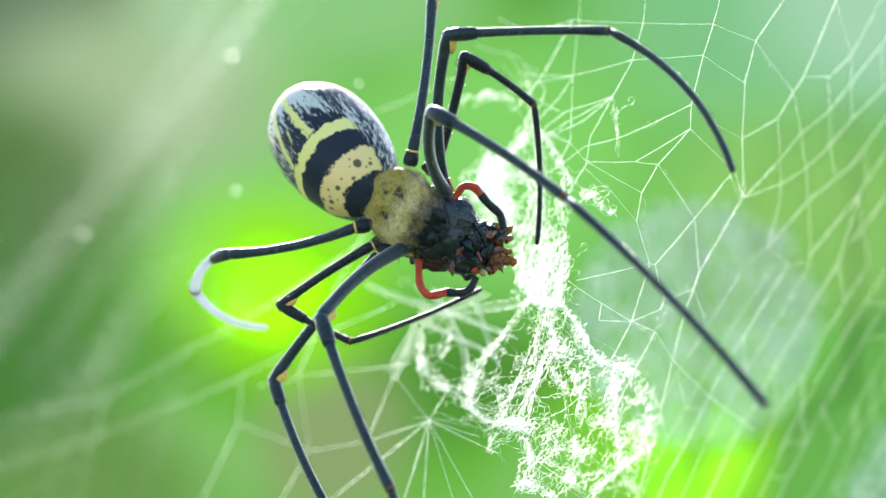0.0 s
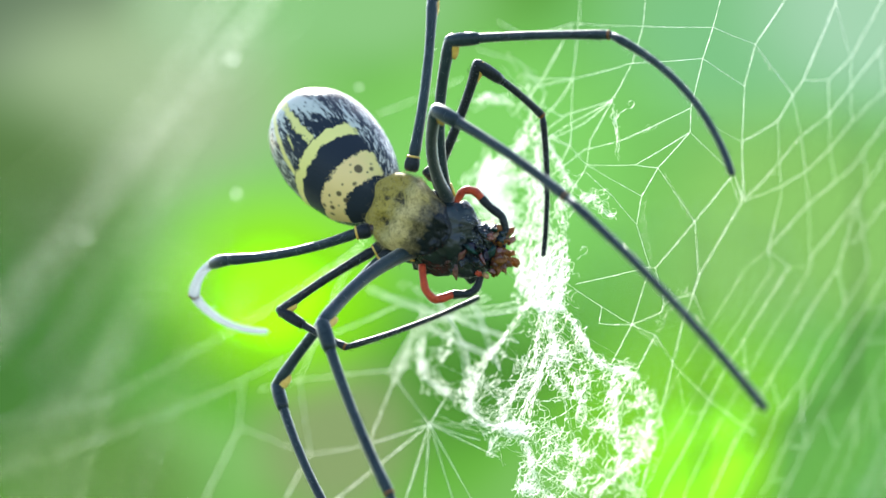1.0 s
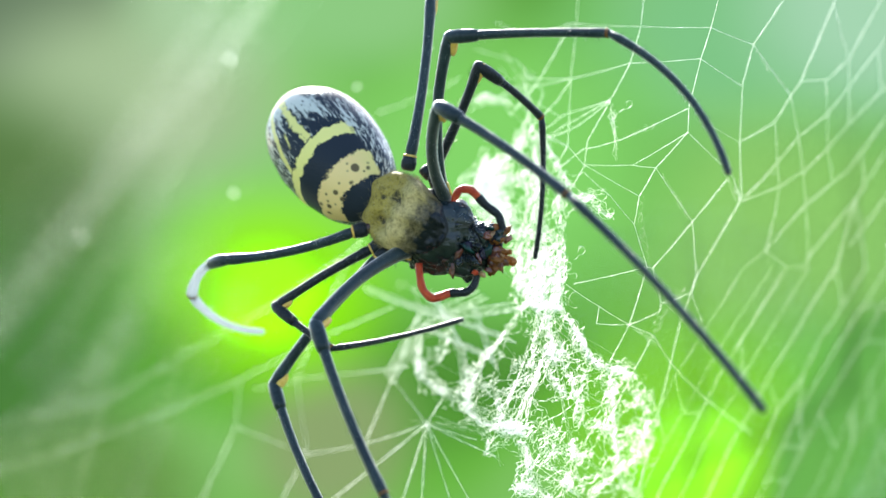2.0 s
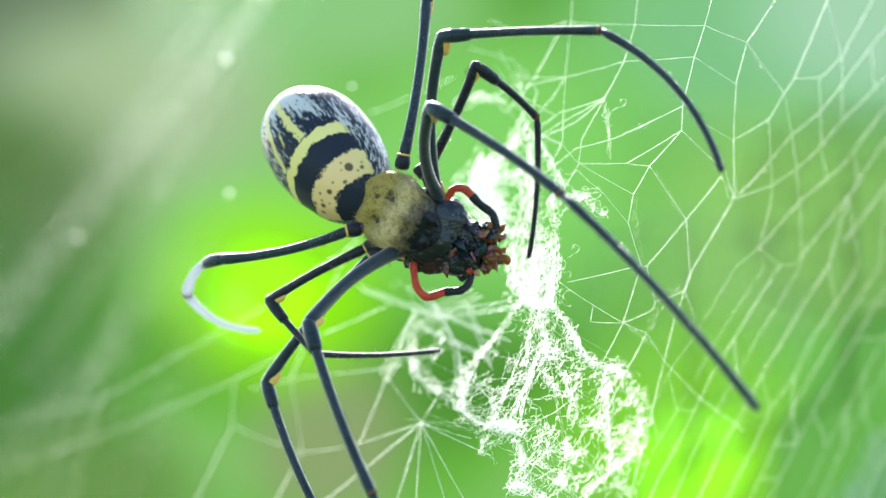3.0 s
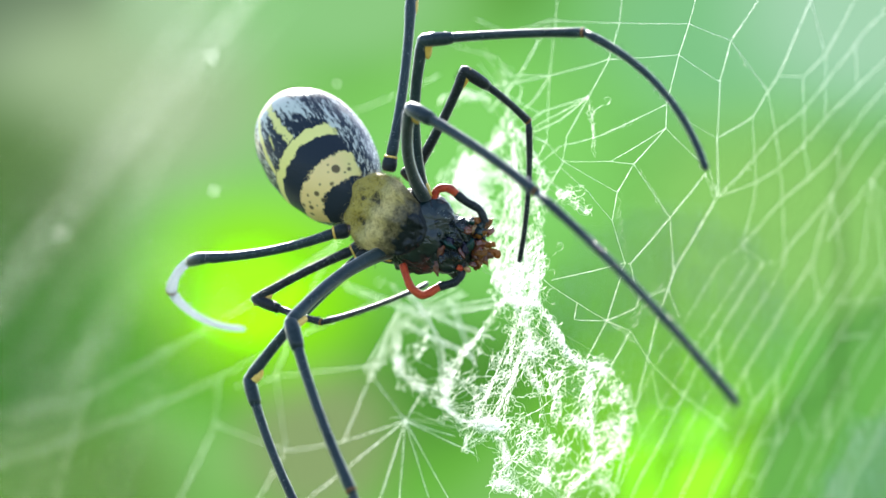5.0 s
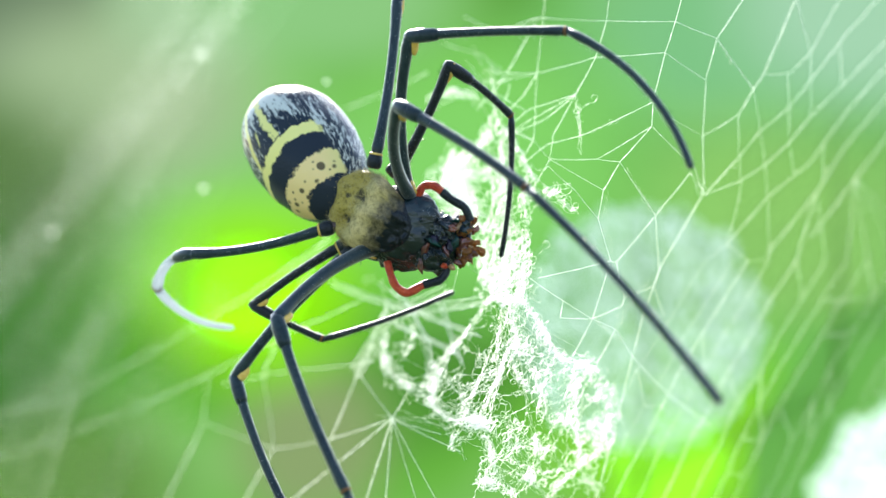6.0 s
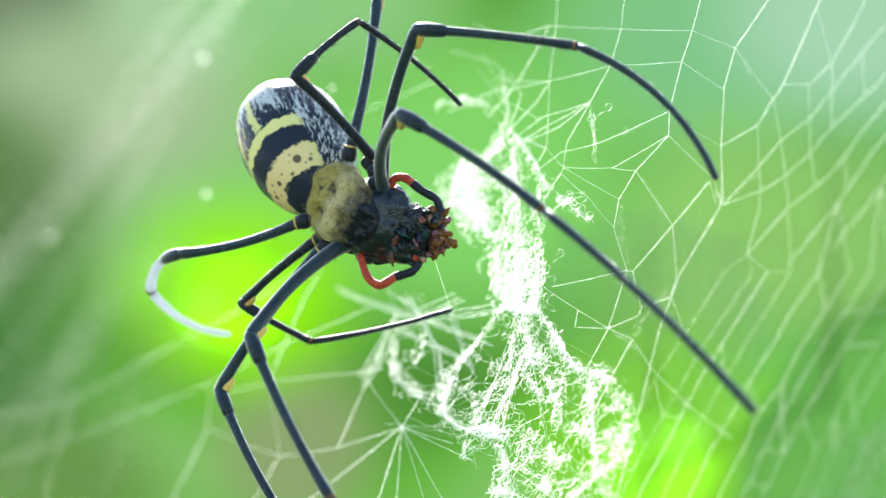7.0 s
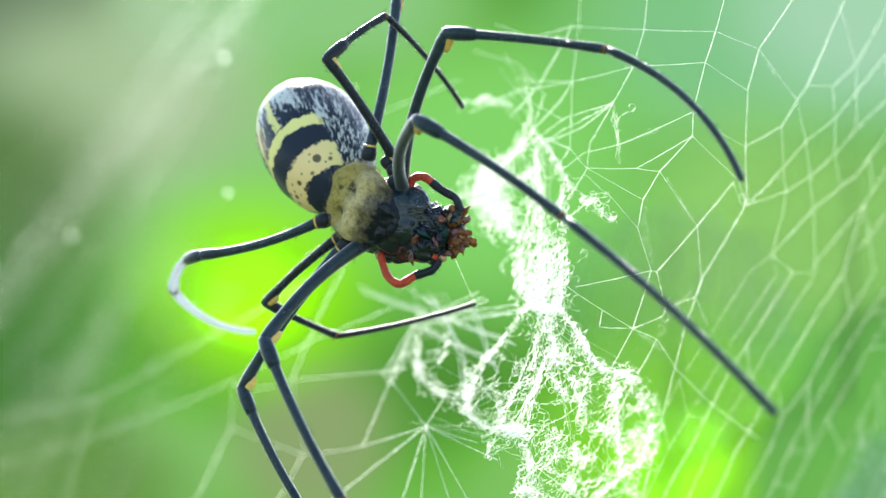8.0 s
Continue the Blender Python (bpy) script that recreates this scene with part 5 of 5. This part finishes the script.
def leg(rows, hip, depths, radii, bows, hairs, seed, pale=False, shell=BLACK):
    """One leg: femur, tibia with its kneecap, and metatarsus with the foot. Keeps its lengths while the joints follow rows."""
    ts = [r[0] for r in rows]
    start = HOME + local(*hip)
    joint = [start] + [spot(rows[0][1 + 2 * k], rows[0][2 + 2 * k], depths[k]) for k in range(3)]
    near = [joint[k + 1].y < joint[k].y for k in range(3)]

    def flat(t):
        return [float(np.interp(t, ts, [r[k] for r in rows])) for k in range(1, 7)]
    lengths = []
    for k in range(3):
        best = 0
        for r in rows:
            a = body_at(r[0]) @ local(*hip) if k == 0 else spot(r[2 * k - 1], r[2 * k], depths[k - 1])
            best = max(best, (spot(r[1 + 2 * k], r[2 + 2 * k], depths[k]) - a).length)
        lengths.append(best)

    def joints(t):
        f = flat(t)
        pts = [body_at(t) @ local(*hip)]
        for k in range(3):
            pts.append(reach(pts[-1], f[2 * k], f[2 * k + 1], lengths[k], near[k]))
        return pts
    r = radii
    fem = segment("femur", lengths[0], r[0] / 1000, r[1] / 1000, bows[0], hairs, shell, seed, 0.12)
    bm = bmesh.new()
    inner = aim(joint[0], joint[1]).to_3x3().inverted() @ (joint[2] - joint[1]).normalized()
    inner = Vector((inner.x, inner.y, 0)).normalized() * r[1] / 1000
    lump(bm, inner * 0.72 + Vector((0, 0, lengths[0] - 0.0012)), (r[1] / 1000 * 0.86, r[1] / 1000 * 0.86, 0.0021), (0, 0, 0), 0.2, seed, 14, 10)
    finish("knee_skin", bm, YELLOW, fem, "yellow joint skin")
    tib = segment("tibia", lengths[1], r[1] / 1000 * 0.92, r[2] / 1000, bows[1], hairs, PAINTED_GLOW_LEG if pale else shell, seed + 1, 0.1)
    bm = bmesh.new()
    bow = lambda z: bows[1] * 4 * z / lengths[1] * (1 - z / lengths[1]) * lengths[1]
    kn = min(0.0052, lengths[1] * 0.4)
    sweep(bm, [(bow(z), 0, z) for z in (-0.0008, 0.0, kn * 0.4, kn * 0.8, kn)], [r[1] / 1000 * q for q in (0.7, 1.12, 1.25, 1.15, 0.95)], 14)
    finish("kneecap", bm, shell, tib)
    bm = bmesh.new()
    sweep(bm, [(bow(lengths[1] - q), 0, lengths[1] - q) for q in (0.0005, 0.0003, 0.0)], [r[2] / 1000 * q for q in (1.0, 1.12, 1.0)], 12)
    finish("ankle_ring", bm, AMBER, tib, "brown joint skin")
    met = segment("metatarsus", lengths[2], r[2] / 1000 * 0.95, r[3] / 1000, bows[2], int(hairs * 1.6), PAINTED_GLOW_LEG if pale else shell, seed + 2, 0.05)
    LEG_JOINTS[seed] = (joints, (fem, tib, met))


# translucent chitin for one leg's lower segments, backlit glow put into its pale colour
PAINTED_GLOW_LEG = leaf_material("translucent_chitin_painted_glow", (0.52, 0.56, 0.59), (0.66, 0.70, 0.72), 0.68)
# rows, hip place on the body, depths of knee, ankle and tip, thickness along the leg, bows, bristles
leg(LEG_A, (1.4, 9.6, 1.0), (0.318, 0.322, 0.330), (1.05, 0.95, 0.8, 0.4), (0.02, 0.03, 0.04), 30, 10)
leg(LEG_B, (7.2, 3.4, 1.6), (0.298, 0.292, 0.286), (1.2, 0.98, 0.77, 0.58), (-0.05, -0.012, -0.10), 70, 20)
leg(LEG_C, (7.9, 2.4, 0.4), (0.288, 0.280, 0.264), (1.2, 1.05, 0.8, 0.68), (-0.065, -0.02, -0.02), 60, 30)
leg(LEG_D, (5.6, 7.8, 2.2), (0.312, 0.315, 0.318), (1.0, 0.9, 0.66, 0.46), (0.02, -0.03, -0.03), 110, 40, shell=MATTE)
leg(LEG_E, (-8.2, -3.0, 1.5), (0.320, 0.333, 0.342), (0.95, 0.95, 1.0, 0.55), (-0.04, 0.11, 0.10), 30, 50, True)
leg(LEG_F, (-5.4, -6.2, 2.5), (0.315, 0.313, 0.322), (0.95, 0.85, 0.62, 0.44), (0.02, 0.02, 0.02), 110, 60, shell=MATTE)
leg(LEG_G, (2.2, -5.8, 1.2), (0.297, 0.290, 0.290), (1.5, 1.05, 0.85, 0.6), (0.05, 0.02, 0.03), 50, 70)
leg(LEG_H, (-3.4, -7.2, 1.8), (0.315, 0.310, 0.305), (1.2, 1.0, 0.85, 0.6), (0.03, 0.03, 0.03), 50, 80)


# ---- prey held in the jaws ----
PREY = new("insect_remains")
tagged(PREY, "chewed dark and amber insect remains held in the spider's jaws", "dead insect")
PREY_HOME = local(14.0, -6.2, 2.2)
PREY.matrix_world = Matrix.Translation(HOME + PREY_HOME)


def build_prey():
    rnd = random.Random(21)
    bm = bmesh.new()
    crumple(bm, local(-1.4, -0.4, 0.8), (0.0044, 0.0034, 0.0046), (0, 20, 0), 0.42, 2, 56, 38)
    finish("thorax", bm, HEAD, PREY, "dark crumpled thorax")
    for i in range(11):
        a = rnd.uniform(-1.35, 1.35)
        far = rnd.uniform(1.0, 3.4)
        c = local(far * math.cos(a * 0.7) + 0.6, -0.6 + (1.6 + far) * 0.75 * math.sin(a), rnd.uniform(-2.0, 0.6))
        bm = bmesh.new()
        crumple(bm, c, (rnd.uniform(0.0008, 0.0019), rnd.uniform(0.0006, 0.0011), rnd.uniform(0.0005, 0.0011)),
                (rnd.uniform(-50, 50), math.degrees(-a) + rnd.uniform(-40, 40), rnd.uniform(-50, 50)), 0.5, i, 20, 14)
        finish("shell_piece", bm, (AMBER, RUST, PALE, AMBER, HEAD)[i % 5], PREY)
    for i in range(15):
        bm = bmesh.new()
        a = -1.3 + 2.6 * i / 14 + rnd.uniform(-0.5, 0.5)
        p = local(rnd.uniform(0.6, 2.8), -0.8 + 3.2 * math.sin(a), rnd.uniform(-1.6, 0))
        ln = (1.9, 1.0, 1.4, 0.8, 1.7)[i % 5]
        q = p + local(ln * math.cos(a), ln * math.sin(a), -0.5)
        sweep(bm, [p, p.lerp(q, 0.35) + local(0, 0.3, 0.2), p.lerp(q, 0.7) + local(0.2, 0.2, 0), q], [0.0005, 0.0007, 0.0004, 0.0001], 8)
        for v in bm.verts:
            v.co += Vector((noise.noise(v.co * 900), noise.noise(v.co * 900 + Vector((5, 0, 0))), noise.noise(v.co * 900 + Vector((0, 5, 0))))) * 0.0005
        finish("spike", bm, (AMBER, RUST, AMBER, HEAD)[i % 4], PREY)
    for i in range(22):
        u, v = rnd.uniform(-6.5, 1.5), rnd.uniform(-4.2, 3.6)
        c = local(u, v, -2.6 - rnd.uniform(0.2, 1.2))
        bm = bmesh.new()
        crumple(bm, c, (rnd.uniform(0.0006, 0.0015), rnd.uniform(0.0004, 0.0007), rnd.uniform(0.0002, 0.0006)),
                (rnd.uniform(-60, 60), rnd.uniform(-90, 90), rnd.uniform(-60, 60)), 0.7, 40 + i, 22, 14)
        finish("shell_piece", bm, (HEAD, TEAL, HEAD, RUST, VIOLET, HEAD, RUST, HEAD)[i % 8], PREY)
    # large torn plates at the far end, like a ragged crown
    for u, v, w, h, lean, mat in ((5.0, 2.7, 1.9, 0.75, -38, AMBER), (5.6, 1.2, 1.1, 0.8, -15, RUST), (3.4, 0.4, 1.3, 1.0, 20, VIOLET), (6.1, -3.4, 1.5, 0.95, 35, AMBER), (5.2, -1.6, 1.4, 0.8, 15, AMBER),
                                  (2.0, -5.2, 0.95, 1.5, 25, AMBER), (3.4, -4.2, 1.2, 1.0, 40, RUST), (4.3, -2.2, 0.7, 0.65, 0, PALE), (0.6, 3.4, 1.3, 0.7, -30, TEAL), (2.2, 3.8, 1.2, 0.5, -50, HEAD),
                                  (-3.6, -3.6, 1.4, 0.8, 30, RUST), (-2.2, -4.4, 0.9, 0.7, 0, RUST)):
        bm = bmesh.new()
        crumple(bm, local(0.78 * u, 0.82 * v, -0.8), (0.66 * w / 1000, 0.0006, 0.62 * h / 1000), (10, lean, 12), 0.8, u + 2 * v, 30, 20)
        finish("shell_plate", bm, mat, PREY)
    for u, v, mat in ((-1.5, -4.6, RED), (-0.2, -5.0, PALE), (0.8, -4.4, RUST), (-1.0, 3.4, HEAD), (1.6, 3.0, TEAL), (0.2, 1.0, TEAL)):
        bm = bmesh.new()
        crumple(bm, local(u, v, -2.0), (0.0006, 0.0005, 0.0004), (0, 30, 0), 0.6, u, 18, 12)
        finish("flesh_bit", bm, mat, PREY)


build_prey()


def dragline():
    """A fresh thread between the spinning foot and the mouth, origin at the foot's tip."""
    joints, (_, _, foot) = LEG_JOINTS[60]
    length = (joints(7.0)[3] - body_at(7.0) @ nod(7.0) @ MOUTH).length
    bm = bmesh.new()
    sweep(bm, [(0, 0, length * t) for t in (0, 0.25, 0.5, 0.75, 1)], [0.000016] * 5, 5)
    return finish("dragline", bm, SILK, foot, "fine silk thread")


MOUTH = PREY_HOME + local(1.2, -4.0, -1.0)
DRAGLINE = dragline()


# ---- what moves ----
def motions():
    ticks = sorted({round(0.2 * i, 2) for i in range(41)} | {0.5, 1.5, 3.5, 4.5, 6.3, 6.5, 6.7, 6.9, 7.5, 7.7})
    walk(SPIDER_THING, [(t, body_at(t)) for t in ticks])
    walk(PREY, [(t, body_at(t) @ nod(t) @ Matrix.Translation(PREY_HOME)) for t in ticks])
    for ob in HEAD_PARTS:
        walk(ob, [(t, nod(t)) for t in ticks])
    for ob, root, follow, turn in FEELERS:
        walk(ob, [(t, swing(NECK, 8 * follow * lift(t)) @ swing(root, turn * lift(t))) for t in ticks])
    for joints, parts in LEG_JOINTS.values():
        rows = [[], [], []]
        for t in ticks:
            pts, inv = joints(t), body_at(t).inverted()
            for k in range(3):
                rows[k].append((t, inv @ aim(pts[k], pts[k + 1])))
        for part, r in zip(parts, rows):
            walk(part, r)
    # the thread lies along the foot until the spider draws it out to its mouth
    joints = LEG_JOINTS[60][0]
    rows = []
    for t in [0, 2.5, 5.0, 5.3, 5.6] + [t for t in ticks if t > 5.7]:
        pts = joints(t)
        to_foot = aim(pts[2], pts[3]).inverted()
        tip = to_foot @ pts[3]
        way = (to_foot @ (body_at(t) @ nod(t) @ MOUTH) - tip).normalized()
        share = min(1, max(0, (t - 5.0) / 0.6))
        way = (Vector((0.02, 0, -1)) * (1 - share) + way * share).normalized()
        rows.append((t, aim(tip, tip + way)))
    walk(DRAGLINE, rows)
    # leaflets turn from edge-on (share 0) to face-on (share 1) so that each glint stand-in fades in and out; the discs
    # sway a little
    def shimmer(made, depth, seq):
        root, places, tilt = made
        walk(root, [(t, Matrix.Translation(spot(u, v, depth))) for t, u, v, share in seq])
        for ob, p, shift, lean in places:
            rows = []
            for t, u, v, share in seq:
                edge_on = -180 + math.degrees(math.atan2(0.314, (u + 1000 * p.x * 0.314 / depth) / 1000))
                a = edge_on * math.degrees(math.acos(share)) / 90 + shift * share
                rows.append((t, Matrix.Translation(p) @ pose(0, 0, 0, 0, 0, a) @ pose(0, 0, 0, 0, tilt + lean, 0)))
            walk(ob, rows)
    shimmer(PALE_GLINT, 0.95, [
        (0, 44, -13, 0.50), (0.2, 44, -13, 0.46), (0.3, 43.5, -13, 0.40), (0.4, 44.5, -12.5, 0.32), (0.5, 44.5, -12.5, 0.12), (0.65, 44.5, -12.5, 0.02), (2.6, 44, -13, 0.02), (2.9, 44, -13, 0.16),
        (3.05, 44, -13.5, 0.06), (3.2, 44, -14.5, 0.58), (3.35, 44, -14.5, 0.78), (3.6, 44, -14.5, 0.78), (3.8, 43.5, -14.5, 0.54), (3.9, 43.5, -14.5, 0.34), (4.0, 43.5, -14.5, 0.08), (4.2, 43.5, -14, 0.02),
        (4.5, 43, -13.5, 0.10), (4.7, 43, -13.5, 0.30), (5.2, 42, -13.5, 0.10), (5.8, 41, -13.5, 0.05), (6.0, 39, -13.5, 0.66), (6.12, 38.5, -13, 0.92), (6.25, 38.5, -13, 0.98), (6.42, 39, -13, 0.98),
        (6.5, 39.5, -13, 0.76), (6.6, 40, -13, 0.10), (6.8, 41, -13, 0.05), (7.05, 42, -13, 0.14), (7.2, 42, -13.5, 0.02), (7.4, 42, -14, 0.10), (7.5, 41.5, -14, 0.52), (7.62, 41.5, -14, 0.70), (7.72, 41.5, -14, 0.68),
        (7.82, 42, -13.5, 0.42), (8.0, 42.5, -13, 0.16)])
    shimmer(OLIVE_GLINT, 0.88, [
        (0, 72, 7, 0.10), (0.5, 72, 7, 0.02), (1.3, 72, 7, 0.05), (1.6, 72, 7, 0.16), (2.0, 72, 7, 0.02), (2.9, 72, 7, 0.08), (3.1, 72, 7, 0.5), (3.25, 72, 7, 0.86), (3.5, 72, 7, 0.88), (3.7, 72, 7, 0.72),
        (3.85, 72, 7, 0.36), (4.0, 72, 7, 0.04), (6.1, 74, 7, 0.02), (6.3, 74, 6, 0.40), (6.5, 74, 6, 0.48), (6.65, 74, 6, 0.30), (6.8, 74, 6, 0.02), (8.0, 74, 6, 0.02)])
    shimmer(CORNER_GLINT, 0.95, [
        (0, 90, -47, 0.4), (0.6, 90, -47, 0.08), (2.6, 90, -47, 0.08), (3.0, 90, -48, 0.3), (3.3, 91, -49, 0.64), (3.6, 91, -49, 0.78), (3.9, 91, -49, 0.4), (4.6, 90, -47, 0.3), (5.2, 89, -46, 0.3), (5.8, 89.5, -46, 0.62),
        (6.0, 89.5, -46, 0.82), (6.2, 89, -46, 0.95), (6.42, 89, -47, 0.96), (6.55, 89, -47, 0.4), (6.8, 89, -47, 0.06), (7.2, 90, -48, 0.2), (7.4, 91, -49, 0.6), (7.6, 91, -49, 0.6), (7.8, 91, -49, 0.3), (8.0, 91, -48, 0.3)])


motions()
